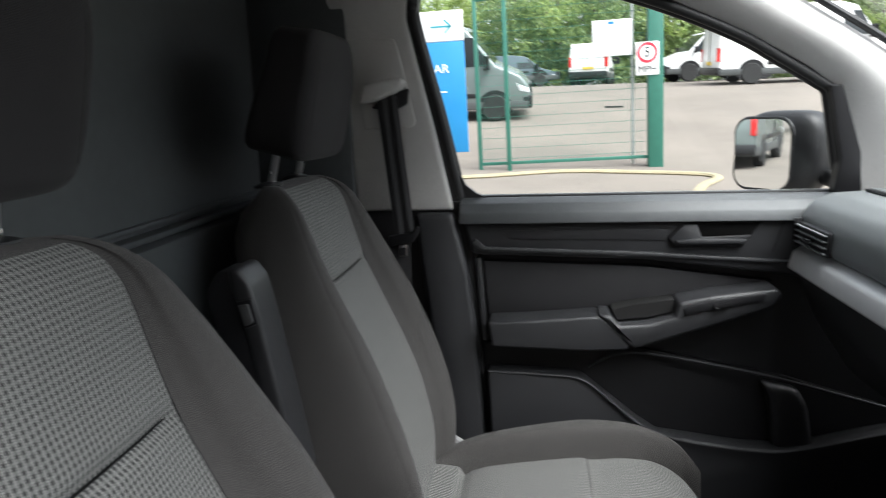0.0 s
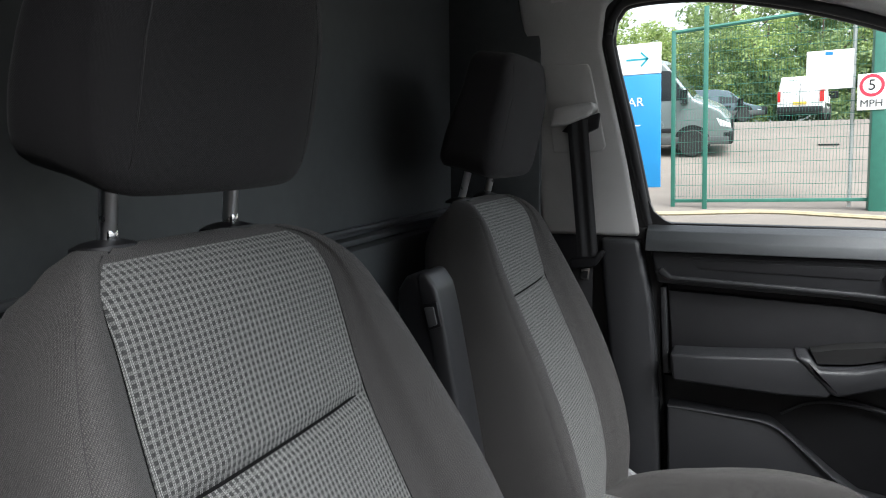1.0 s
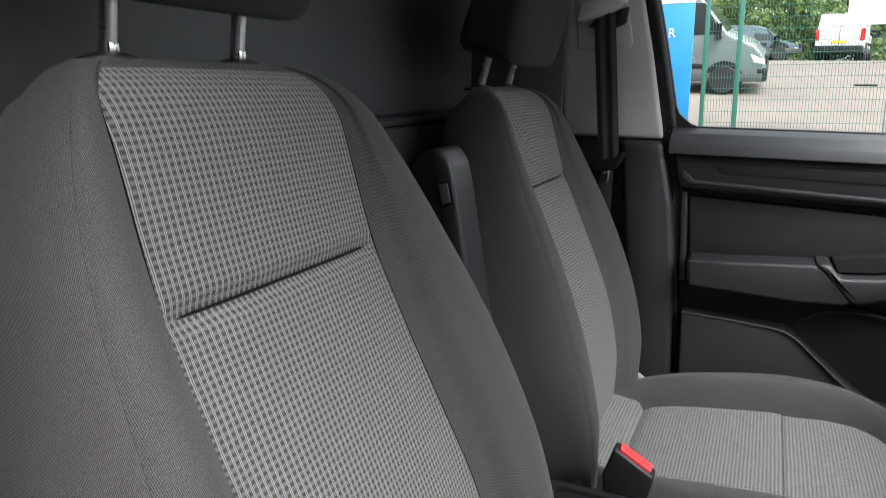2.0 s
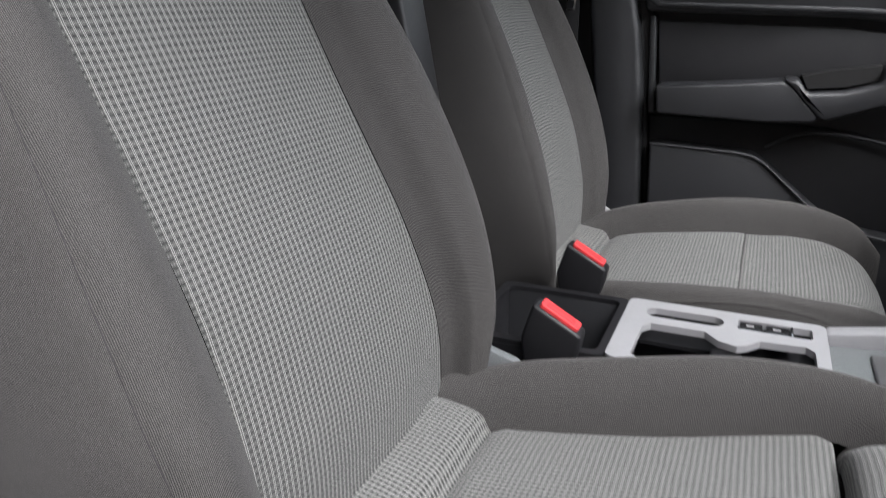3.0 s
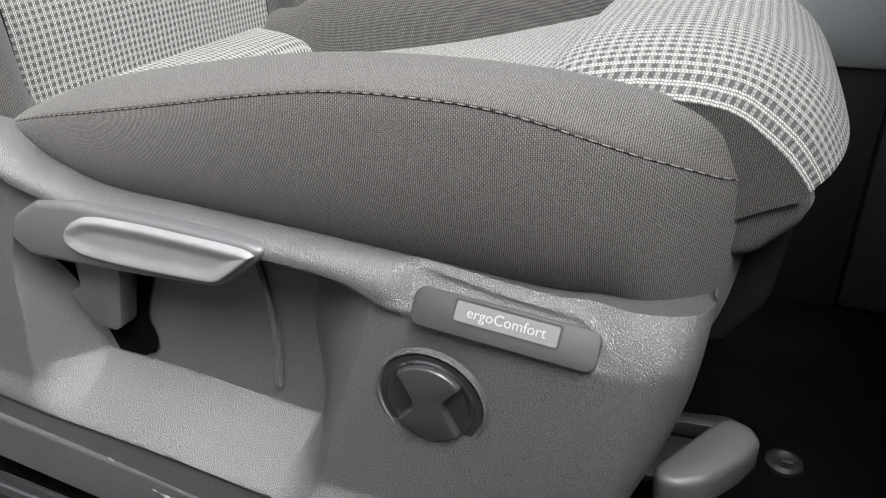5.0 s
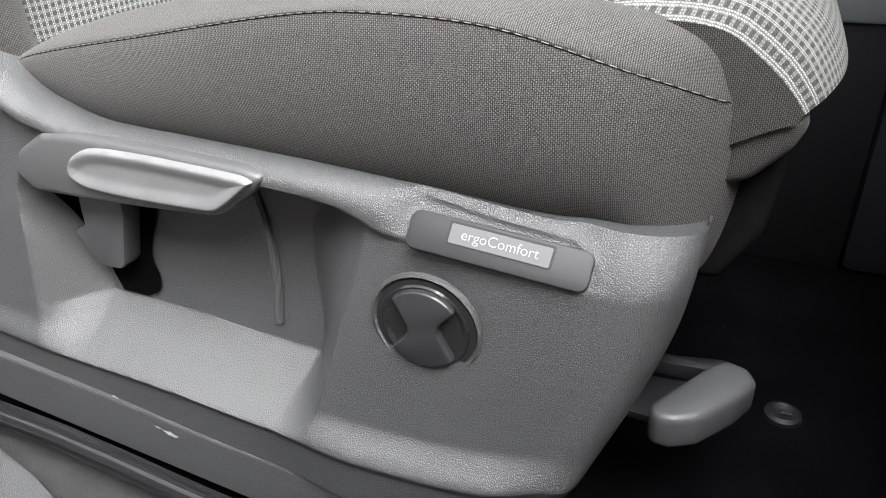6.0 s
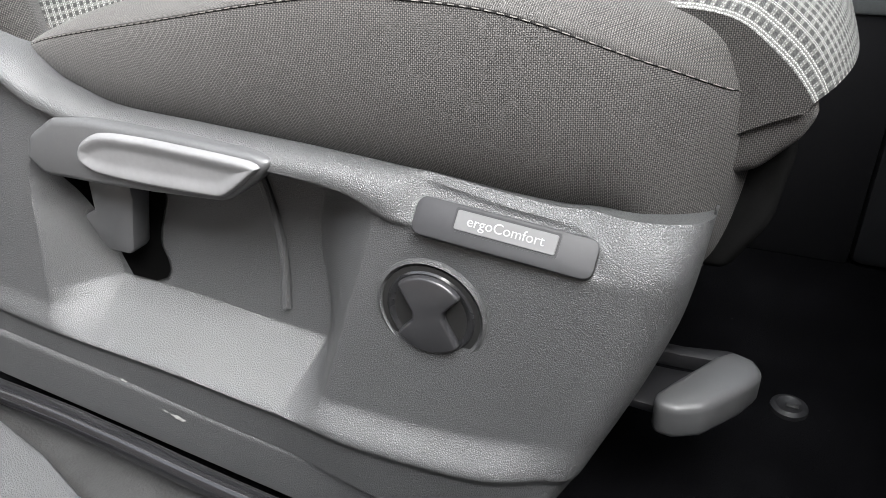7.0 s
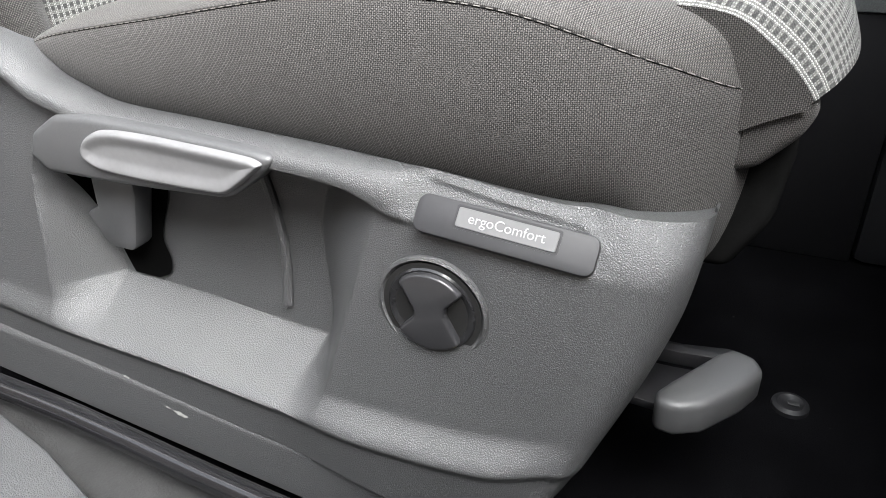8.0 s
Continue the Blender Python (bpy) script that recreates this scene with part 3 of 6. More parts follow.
def head_restraint(parent, ahead, wide):
    """Padded block on two chrome posts."""
    root = BIGHT + UPW * 0.680 + FWD * -0.066
    bm = bmesh.new()
    bmesh.ops.create_cube(bm, size=2.0)
    bmesh.ops.subdivide_edges(bm, edges=bm.edges[:], cuts=14, use_grid_fill=True)
    for v in bm.verts:
        x, y, z = v.co
        n = Vector((x, y, z))
        r = (abs(x) ** 8 + abs(y) ** 8 + abs(z) ** 8) ** (1 / 8)
        n = n / max(r, 1e-6) * max(abs(x), abs(y), abs(z))
        x, y, z = n
        hw = 0.139 + wide - 0.022 * smooth01(z, -0.1, 1.0) - 0.008 * smooth01(-z, 0.3, 1.0)
        d = 0.066 - 0.010 * (z + 1)
        face = 0.012 * (y * y) * smooth01(x, 0, 1)
        v.co = Vector((x * d - face + 0.016 * z - 0.012 * smooth01(z, 0.2, 1), y * hw, z * 0.112 - 0.010 * smooth01(x, -0.6, 1.0) * smooth01(-z, 0, 1)))
    lay = bm.loops.layers.uv.new("UVMap")
    for f in bm.faces:
        for lp in f.loops:
            lp[lay].uv = (lp.vert.co.y + lp.vert.co.x, lp.vert.co.z)
    m = Matrix.Translation(root + Vector((0.038 + ahead, 0.006 + 0.7 * wide, 0.170))) @ Matrix.Rotation(radians(9), 4, "Y")
    bm.transform(m)
    head = part("head_restraint", bm, HEADCLOTH, parent, "charcoal cloth head restraint on two chrome posts")
    for s in (-1, 1):
        loop = []
        for k in range(29):
            a = 2 * math.pi * k / 28
            x, z = math.cos(a), math.sin(a)
            r = (abs(x) ** 4 + abs(z) ** 4) ** 0.25
            x, z = x / r, z / r
            y = 0.80
            rr = (abs(x) ** 8 + y**8 + abs(z) ** 8) ** (1 / 8)
            x, y2, z = x / rr, y / rr, z / rr
            hw = 0.139 + wide - 0.022 * smooth01(z, -0.1, 1.0) - 0.008 * smooth01(-z, 0.3, 1.0)
            d = 0.066 - 0.010 * (z + 1)
            face = 0.012 * (y2 * y2) * smooth01(x, 0, 1)
            loop.append(m @ Vector((x * d - face + 0.016 * z - 0.012 * smooth01(z, 0.2, 1), s * y2 * hw, z * 0.112 - 0.010 * smooth01(x, -0.6, 1.0) * smooth01(-z, 0, 1))))
        part("seam", seam_line(loop, 0.0008), RUBBER, head)
        base = root + Vector((0, s * 0.075, -0.004))
        lean_to = Vector((0.012 + ahead * 0.55, 0, 0.09))
        part("post", lathe([(0.0072, -0.05), (0.0072, 0.115)], Matrix.Translation(base) @ lean_to.to_track_quat("Z", "Y").to_matrix().to_4x4(), 20), POST, head, "chrome post")
        part("guide_collar", lathe([(0.0, 0.0), (0.027, 0.0), (0.026, 0.004), (0.017, 0.0075), (0.009, 0.009), (0.0065, 0.0092)], Matrix.Translation(base + UPW * 0.007) @ Matrix.Rotation(-RECLINE * 0.3, 4, "Y")), BLACK, head, "black plastic guide collar")
        part("notch_clip", box(-0.002, 0.006, -0.005, 0.005, 0.014, 0.024, 0.0015, 2, Matrix.Translation(base + Vector((0.004, 0, 0)))), CHROME, head)
    return head


def make_seat(name, label, m, driver):
    seat = thing(name, label, "car seat", m, "front seats")
    BACK_STYLE["offset"], BACK_STYLE["wing"] = (1.0, 1.0) if driver else (-1.0, 0.78)
    back = part("backrest_core", back_patch(6.6, 10, -0.05, BACK_TOP, 1, 10, 24, (False, False)), CLOTH, seat, "charcoal cloth backrest")
    part("back_cover", back_patch(6.6, 10, -0.05, BACK_TOP, -1, 10, 24, (False, False)), CLOTH, back)
    part("middle_panel", back_panel(-0.05, 0.4815, 80), CHECK, back, "checked grey woven cloth panel")
    part("shoulder_panel", back_panel(0.4815, 0.668, 36), CHECK, back, "checked grey woven cloth panel")

    part("seam", seam_line([back_point(0.4815, 2 * abs(k / 15 - 1), 1 if k >= 15 else -1) - FWD * 0.0082 for k in range(31)], 0.0022), DARKCLOTH, back)

    def cap(a, b):
        v = 0.668 + (BACK_TOP - 0.668) * b
        y = a * 2 - 1
        p = back_point(v, abs(y) * 2, 1 if y >= 0 else -1) - FWD * 0.001 * math.exp(-(b / 0.2) ** 2)
        return p, (p.y, v)
    part("top_cover", sheet(cap, 24, 12), CLOTH, back)
    for s in (-1, 1):
        part("bolster", back_patch(2.0, 4.9, -0.05, BACK_TOP, s, 44, 70), CLOTH, back, "charcoal cloth side bolster")
        part("side_cover", back_patch(4.9, 6.6, -0.05, BACK_TOP, s, 12, 70, (True, False)), CLOTH, back)
        part("seam", seam_line([back_point(-0.05 + 0.72 * k / 50, 4.9, s) - FWD * 0.0019 for k in range(51)], 0.0005), HEADCLOTH, back)
        part("seam", seam_line([back_point(-0.05 + 0.70 * k / 50, 2.0, s) - FWD * 0.0040 for k in range(51)], 0.0009), DARKCLOTH, back)
    head_restraint(seat, *((0.0, 0.0) if driver else (0.022, 0.016)))

    mids = MID_Z if driver else PASS_MID_Z
    left, right = (OUTER, INNER) if driver else (PASS_NEAR, PASS_FAR)
    base = part("cushion", cushion_panel(-0.060, 0.29 if driver else 0.205, left, right, mids, 46, 34, 0.003, 0.009 if driver else 0.0015), CHECK, seat, "checked grey woven cloth seat cushion")
    part("rear_panel", cushion_panel(-0.170, -0.060, left, right, [(x, z + 0.007 * smooth01(x, -0.17, -0.09)) for x, z in mids[:4]] + [(0.0, mids[3][1])], 30, 34, 0.003, 0.020), CHECK, base)
    for s, edge in ((-1, left), (1, right)):
        hem = (lambda x: curve_at(TOP_Z, x) - 0.022 - 0.055 * smooth01(x, 0.35, 0.42)) if driver and s < 0 else (lambda x: curve_at([(-0.21, 0.27), (0.0, 0.262), (0.3, 0.255), (0.45, 0.27)], x))
        part("bolster", cushion_edge(s, edge, mids), CLOTH, base, "charcoal cloth cushion bolster")
        part("side_cover", cushion_side(s, edge, hem), CLOTH, base)
        at = lambda x: Vector((x, s * (curve_at(edge["side"], x) - 0.0008), curve_at(STITCH_Z, x) + edge["lift"] - 0.0006))
        part("seam", seam_line([at(-0.205 + 0.644 * k / 60) for k in range(61)], 0.0004), DARKCLOTH, base)
        if driver and s < 0:
            stitches = bmesh.new()
            for k in range(96):
                x = -0.18 + 0.0064 * k
                if x < 0.424:
                    join_bm(stitches, tube([at(x) + Vector((0, -0.0002, 0.0004)), at(x + 0.0036) + Vector((0, -0.0002, 0.0004))], 0.00045, 4))
            part("stitching", stitches, CLOTH, base)
    if driver:
        roll, prof = front_roll(0.2945, 0.175, 0.412, 0.475, 0.336, True, 0.012)
        ext = part("thigh_support", roll, CHECK, base, "checked cloth pull-out thigh support")
        for s in (-1, 1):
            bm = bmesh.new()
            lay = bm.loops.layers.uv.new("UVMap")
            ring = [Vector((p.x - 0.020 * smooth01(max(q.x for q in prof[:i + 3]), 0.386, 0.475) - 0.004, 0.012 + s * 0.1775 * (1 - 0.06 * smooth01(max(q.x for q in prof[:i + 3]), 0.386, 0.475)), p.z - 0.022 * (0.1 + 0.9 * smooth01(p.z, 0.336, 0.412)) - 0.003 - (0.006 if i > len(prof) - 12 else 0.0))) for i, p in enumerate(prof[2:])]
            ring += [Vector((0.405, 0.012 + s * 0.163, 0.292)), Vector((0.32, 0.012 + s * 0.170, 0.292))]
            for lp in bm.faces.new([bm.verts.new(p) for p in ring]).loops:
                lp[lay].uv = (lp.vert.co.x, lp.vert.co.z)
            part("end_cover", bm, CLOTH, ext)
        pad = slab([(0.30, 0.296), (0.405, 0.296), (0.432, 0.306), (0.452, 0.328), (0.458, 0.346), (0.440, 0.362), (0.30, 0.362)], "y", -0.1510, 0.175, 0.008, 3)
        lay = pad.loops.layers.uv.verify()
        for f in pad.faces:
            for lp in f.loops:
                lp[lay].uv = (lp.vert.co.x + lp.vert.co.y, lp.vert.co.z)
        part("under_pad", pad, CLOTH, ext)
        part("under_shell", slab([(0.25, 0.225), (0.425, 0.225), (0.446, 0.262), (0.452, 0.315), (0.445, 0.330), (0.25, 0.330)], "y", -0.130, 0.165, 0.020, 4), DARKCLOTH, base, "black shell under the thigh support")
    else:
        roll, prof = front_roll(0.2055, 0.171, 0.366, 0.445, 0.255, False, -0.015)
        part("front_roll", roll, CHECK, base)
    return seat


# ---- the plastic seat base of the driver's seat, in world axes ----
LOW_Z = [(-0.22, 0.118), (-0.159, 0.111), (-0.025, 0.101), (0.09, 0.089), (0.193, 0.081), (0.239, 0.078), (0.30, 0.070), (0.42, 0.066)]
LIP_Z = [(-0.22, 0.142), (-0.149, 0.137), (-0.069, 0.130), (0.042, 0.126), (0.148, 0.119), (0.219, 0.118), (0.284, 0.121), (0.323, 0.127), (0.36, 0.136), (0.42, 0.15)]
# where the face starts to turn round its front end, and how tight the turn is, over height
TURN_X = [(0.066, 0.318), (0.10, 0.333), (0.136, 0.349), (0.175, 0.364), (0.213, 0.374), (0.249, 0.379), (0.30, 0.381)]
TURN_R = [(0.066, 0.014), (0.136, 0.018), (0.175, 0.020), (0.213, 0.025), (0.25, 0.031), (0.30, 0.035)]


def ramp01(x, a, b):
    """A straight slope with slightly eased ends."""
    t = min(1.0, max(0.0, (x - a) / (b - a)))
    return 0.80 * t + 0.20 * t * t * (3 - 2 * t)


def trim_y(x, z):
    """How far the face of the seat base lies to the inside, over length x and height z."""
    top = curve_at(TOP_Z, x)
    below = top - z
    lip = curve_at(LIP_Z, x)
    # the rim sweeps down at its front end, round the hollow, into the seat of the badge
    deep = curve_at([(0.18, 0.0125), (0.208, 0.0135), (0.224, 0.0175), (0.236, 0.0225), (0.25, 0.0250)], x)
    y = 0.205 + 0.13 * (max(z, lip - 0.004) - 0.25)
    # the hollow behind the handle, with its sloping shelf
    mouth = curve_at([(0.11, -0.086), (0.15, -0.082), (0.205, -0.077), (0.26, -0.074), (0.283, -0.064), (0.298, -0.050), (0.308, -0.032), (0.314, -0.010)], z)
    inner = mouth + curve_at([(0.12, 0.050), (0.18, 0.034), (0.25, 0.020), (0.31, 0.012)], z)
    right = 0.188 + 0.32 * (z - 0.19)
    hollow = ramp01(x, mouth, inner) * (1 - ramp01(x, right - 0.016 - 0.032 * smooth01(z, 0.16, 0.26), right + 0.012)) * smooth01(below, deep + 0.0005, deep + 0.006)
    y += 0.046 * hollow * ramp01(z, lip + 0.002, lip + 0.036)
    # sloping seat of the badge, with a fine ridge along its upper side
    seat = smooth01(x, 0.222, 0.246) * (1 - smooth01(x, 0.345, 0.380))
    edge = curve_at([(0.22, 0.292), (0.242, 0.286), (0.26, 0.281), (0.30, 0.2755), (0.345, 0.270), (0.40, 0.265)], x)
    rise = max(0.0, z - edge)
    y += 0.62 * rise * smooth01(rise, 0.0, 0.005) * seat
    run = curve_at([(0.24, 0.309), (0.262, 0.305), (0.307, 0.2975), (0.345, 0.2925), (0.358, 0.288), (0.368, 0.280), (0.376, 0.270), (0.384, 0.256)], x)
    steep = abs(curve_at([(0.24, 0.15), (0.345, 0.15), (0.362, 0.75), (0.39, 1.4)], x))
    y -= 0.0022 * math.exp(-(((z - run) / (0.0022 * math.sqrt(1 + steep * steep))) ** 2)) * smooth01(x, 0.245, 0.27) * (1 - smooth01(x, 0.358, 0.372))
    # the lip along the foot stands out
    y -= (0.006 + 0.006 * smooth01(x, 0.14, 0.22)) * (1 - smooth01(z, lip + 0.002, lip + 0.026)) * smooth01(0.375 - x, 0.0, 0.07)
    y += 0.004 * smooth01(lip - z, -0.003, 0.006)
    # rolled rim: a ledge outwards from the cloth, proud over the lever
    away = min(1.0, max(0.0, 1 - below / deep))
    rim = 0.2045 + 0.0215 * (1 - (1 - away**2.6) ** (1 / 2.6)) - 0.012 * smooth01(-x, 0.06, 0.14)
    near = (1 - smooth01(below, deep + 0.0005, deep + 0.006)) * (1 - smooth01(x, 0.236, 0.262))
    y = y + (rim - y) * near
    # outwards round the backrest hinge
    y -= 0.006 * smooth01(-x, 0.08, 0.16) * smooth01(z, 0.24, 0.34) * (1 - near)
    y += 0.018 * max(0.0, 1 - below / 0.032) ** 2 * smooth01(x, 0.335, 0.386)
    return y


def build_trim(seat):
    inv = seat.matrix_world.inverted()

    def fn(a, b):
        s = min(1.0, a / 0.86)
        at = -0.22 + 0.60 * s
        lo, hi = curve_at(LOW_Z, at), curve_at(TOP_Z, at)
        z = lo + (hi - lo) * b
        tx, r = curve_at(TURN_X, z), curve_at(TURN_R, z)
        x = -0.22 + (tx + 0.22) * s
        y = trim_y(x, z)
        if a > 0.86:
            t = radians((a - 0.86) / 0.14 * 108)
            x, y = x + r * math.sin(t), y + r * (1 - math.cos(t))
            z -= 0.006 * (1 - math.cos(t)) * smooth01(b, 0.8, 1.0)
        return Vector((x, y, z)), (x, z)
    bm = sheet(fn, 350, 180)
    ret = bmesh.ops.extrude_edge_only(bm, edges=[e for e in bm.edges if e.is_boundary])
    for v in [g for g in ret["geom"] if isinstance(g, bmesh.types.BMVert)]:
        v.co.z -= 0.014 * smooth01(v.co.z, 0.28, 0.29)
        v.co.y += 0.045
    base = part("base_cover", bm, TRIM, seat, "charcoal grained plastic seat base cover", m=inv)

    # recline handle at the hinge
    rec = part("recline_lever", slab([(-0.215, 0.345), (-0.205, 0.405), (-0.185, 0.428), (-0.162, 0.424), (-0.146, 0.394), (-0.150, 0.380), (-0.175, 0.366), (-0.180, 0.335)], "y", 0.158, 0.182, 0.006, 3), TRIM_FINE, base, "charcoal plastic recline lever")
    part("lever_boss", lathe([(0.034, -0.02), (0.034, 0.016), (0.028, 0.022), (0.0, 0.022)], Matrix.Translation((-0.188, 0.188, 0.372)) @ Matrix.Rotation(radians(90), 4, "X")), BLACK, rec)

    # height handle: a tapering bar with a lighter scooped pad
    def handle_outline(k):
        return [(-0.060, 0.284), (-0.050, 0.302), (-0.022, 0.318), (0.010, 0.3205), (0.09, 0.318), (0.150, 0.3145), (0.164, 0.311), (0.158, 0.302), (0.130, 0.2815), (0.120, 0.277), (0.06, 0.2735), (0.0, 0.2715), (-0.045, 0.271)]
    lever = part("height_lever", slab(handle_outline(0), "y", 0.2005, 0.228, 0.006, 5), TRIM_FINE, base, "smooth charcoal plastic seat height lever")
    pad_high = [(0.0, 0.2945), (0.003, 0.300), (0.008, 0.306), (0.026, 0.3135), (0.06, 0.3150), (0.10, 0.3137), (0.148, 0.3110), (0.155, 0.3092), (0.157, 0.3075)]
    pad_low = [(0.0, 0.2935), (0.003, 0.289), (0.008, 0.2855), (0.018, 0.2825), (0.06, 0.2808), (0.115, 0.2815), (0.124, 0.2825), (0.132, 0.2868), (0.153, 0.3030), (0.157, 0.3068)]

    def pad(a, b):
        x = 0.157 * (0.5 - 0.5 * math.cos(math.pi * a))
        lo, hi = curve_at(pad_low, x), curve_at(pad_high, x)
        t = 0.5 - 0.5 * math.cos(math.pi * b)
        edge = min(t * (hi - lo), (1 - t) * (hi - lo), x, 0.157 - x)
        y = 0.1965 + 0.004 * max(0.0, 1 - edge / 0.0030) ** 2 + 0.0022 * smooth01(edge, 0.0030, 0.0125)
        return Vector((x, y, lo + (hi - lo) * t)), (x, t)
    bm = sheet(pad, 70, 28)
    ret = bmesh.ops.extrude_edge_only(bm, edges=[e for e in bm.edges if e.is_boundary])
    for v in [g for g in ret["geom"] if isinstance(g, bmesh.types.BMVert)]:
        v.co.y += 0.006
    part("grip_pad", bm, plain("light_handle_plastic", (0.15, 0.15, 0.154), 0.46), lever, "lighter scooped grip pad")
    part("stem", slab([(-0.032, 0.276), (0.012, 0.276), (0.010, 0.249), (-0.004, 0.203), (-0.010, 0.198), (-0.034, 0.198), (-0.050, 0.226), (-0.036, 0.233)], "y", 0.224, 0.243, 0.003), TRIM_FINE, lever)
    # no hole is cut: a near-black sheet on the face paints the opening's shade
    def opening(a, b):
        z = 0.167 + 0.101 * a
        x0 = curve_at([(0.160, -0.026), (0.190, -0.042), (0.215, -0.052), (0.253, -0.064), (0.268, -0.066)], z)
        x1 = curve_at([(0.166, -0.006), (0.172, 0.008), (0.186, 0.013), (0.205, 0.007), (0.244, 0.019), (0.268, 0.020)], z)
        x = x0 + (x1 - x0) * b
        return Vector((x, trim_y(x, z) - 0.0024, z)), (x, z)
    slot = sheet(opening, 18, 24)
    part("pivot_slot", slot, plain("slot_shade_black", (0.003, 0.003, 0.003), 0.95, spec=0.0), base, "black sheet painted as the shaded opening behind the lever")
    rib = spline([(0.106, 0, 0.285), (0.116, 0, 0.262), (0.123, 0, 0.235), (0.127, 0, 0.205), (0.126, 0, 0.172)], 8)
    part("guide_rib", tube([(p.x, trim_y(p.x, p.z) - 0.001, p.z) for p in rib], 0.0042, 8), TRIM, base)
    # skirt over the seat rail, below a parting line
    def skirt(a, b):
        x = -0.20 + 0.53 * a
        top = curve_at(LOW_Z, x) - 0.0015
        z = top + (0.045 - 0.08 * x - top) * b
        y = 0.1855 + 0.003 * math.exp(-((b / 0.04) ** 2)) - 0.003 * b + 0.30 * max(0.0, x - 0.26) ** 1.2
        return Vector((x, y, z)), (x, z)
    bm = sheet(skirt, 60, 16)
    ret = bmesh.ops.extrude_edge_only(bm, edges=[e for e in bm.edges if e.is_boundary])
    for v in [g for g in ret["geom"] if isinstance(g, bmesh.types.BMVert)]:
        v.co.y += 0.02
    part("rail_cover", bm, TRIM, base, "scuffed charcoal plastic rail cover", m=None).matrix_basis = Matrix.Identity(4)
    for sx, sz, sl in ((0.043, 0.078, 0.007), (0.030, 0.081, 0.003), (-0.01, 0.10, 0.004)):
        scuff = bmesh.new()
        scuff.faces.new([scuff.verts.new((sx + sl * math.cos(t) * (1 + 0.25 * math.sin(3 * t)), 0.1855 - 0.003 * (0.105 - sz) / 0.093 - 0.0008, sz + 0.35 * sl * math.sin(t) * (1 + 0.3 * math.sin(5 * t)) - 0.15 * sl * math.cos(t))) for t in (2 * math.pi * k / 18 for k in range(18))])
        part("scuff_mark", scuff, plain("pale_scuff", (0.34, 0.34, 0.33), 0.8, 0, 0.4, 400), base, "pale scuff")

    # round lumbar knob in its ring
    kx, kz, tilt = 0.268, 0.2295, Matrix.Rotation(radians(90), 4, "X")
    ky = trim_y(kx, kz)
    km = Matrix.Translation((kx, ky, kz)) @ tilt
    sunk = km @ Matrix.Translation((0, 0, -0.0035))
    part("knob_ring", lathe([(0.0, 0.0), (0.0365, 0.0), (0.0365, 0.0022), (0.0345, 0.0032), (0.0325, 0.0012), (0.0315, -0.001), (0, -0.001)], km), TRIM, base)
    part("knob_well", lathe([(0.0325, 0.0026), (0.0315, 0.0012), (0.0, 0.0012)], km), plain("knob_well_black", (0.008, 0.008, 0.008), 0.6), base)
    knob = part("lumbar_knob", lathe([(0.0292, 0.001), (0.0292, 0.0060), (0.0280, 0.0072), (0.0262, 0.0070), (0.022, 0.0052), (0.0, 0.0046)], sunk), GLOSS, base, "gloss black lumbar adjustment knob")
    half_grip = [(-0.0205, 0.0176), (-0.0165, 0.0214), (-0.0115, 0.0244), (-0.006, 0.0263), (0.0, 0.0270), (0.006, 0.0263), (0.0115, 0.0244), (0.0165, 0.0214), (0.0205, 0.0176), (0.0130, 0.0088), (0.0104, 0.0056), (0.0100, 0.0)]
    grip = half_grip + [(-x, -y) for x, y in half_grip]
    bm = slab(grip, "z", 0.003, 0.0112, 0.0022, 4)
    bm.transform(sunk @ Matrix.Rotation(radians(-3), 4, "Z"))
    part("grip", bm, plain("knob_satin_black", (0.026, 0.026, 0.028), 0.3), knob, "waisted satin black grip")

    # badge in its holder
    bx, bz = 0.3095, 0.2820
    by = trim_y(bx, bz)
    bmx = Matrix.Translation((bx, by, bz)) @ Matrix.Rotation(radians(2), 4, "Z") @ Matrix.Rotation(radians(6.5), 4, "Y") @ Matrix.Rotation(radians(90 - 38), 4, "X")
    hold = part("badge_holder", slab(rounded(-0.053, 0.053, -0.0115, 0.0115, 0.006), "z", -0.010, 0.0065, 0.0045, 3), plain("charcoal_badge_plastic", (0.024, 0.024, 0.026), 0.5, spec=0.3), base, "charcoal badge holder")
    hold.matrix_basis = bmx
    tag = part("badge_plate", slab(rounded(-0.0280, 0.0305, -0.0032, 0.0082, 0.0012), "z", 0.004, 0.0074, 0.0006, 1), SILVER, hold, "silver badge plate with raised lettering")
    part("plate_edge", slab(rounded(-0.0295, 0.032, -0.0046, 0.0096, 0.0015), "z", 0.004, 0.0067), BLACK, tag)
    bm = lettering("ergoComfort", 0.0083, 0.0003)
    bm.transform(Matrix.Translation((0.0012, 0.0027, 0.0076)))
    part("lettering", bm, LETTER, tag, "raised pale lettering", smooth=False)
    return base


# ---- the cab: floor, bulkhead, roof, pillars ----
YC = 0.88
single("floor", box(-0.55, 1.05, 0.135, 1.66, -0.05, 0.0), CARPET, "black carpeted van cab floor with lint", "floor", "structure")
single("footwell_slope", slab([(0.95, 0.0), (1.25, 0.28), (1.25, 0.60), (1.30, 0.60), (1.30, -0.05), (0.95, -0.05)], "y", 0.135, 1.66), CARPET, "black carpeted footwell front", "footwell", "structure")
bulk = thing("wall_bulkhead", "dark painted steel bulkhead behind the seats", "bulkhead", kind="structure")
part("upper_sheet", box(-0.603, -0.565, 0.055, 1.665, 0.885, 1.47), BULK, bulk)
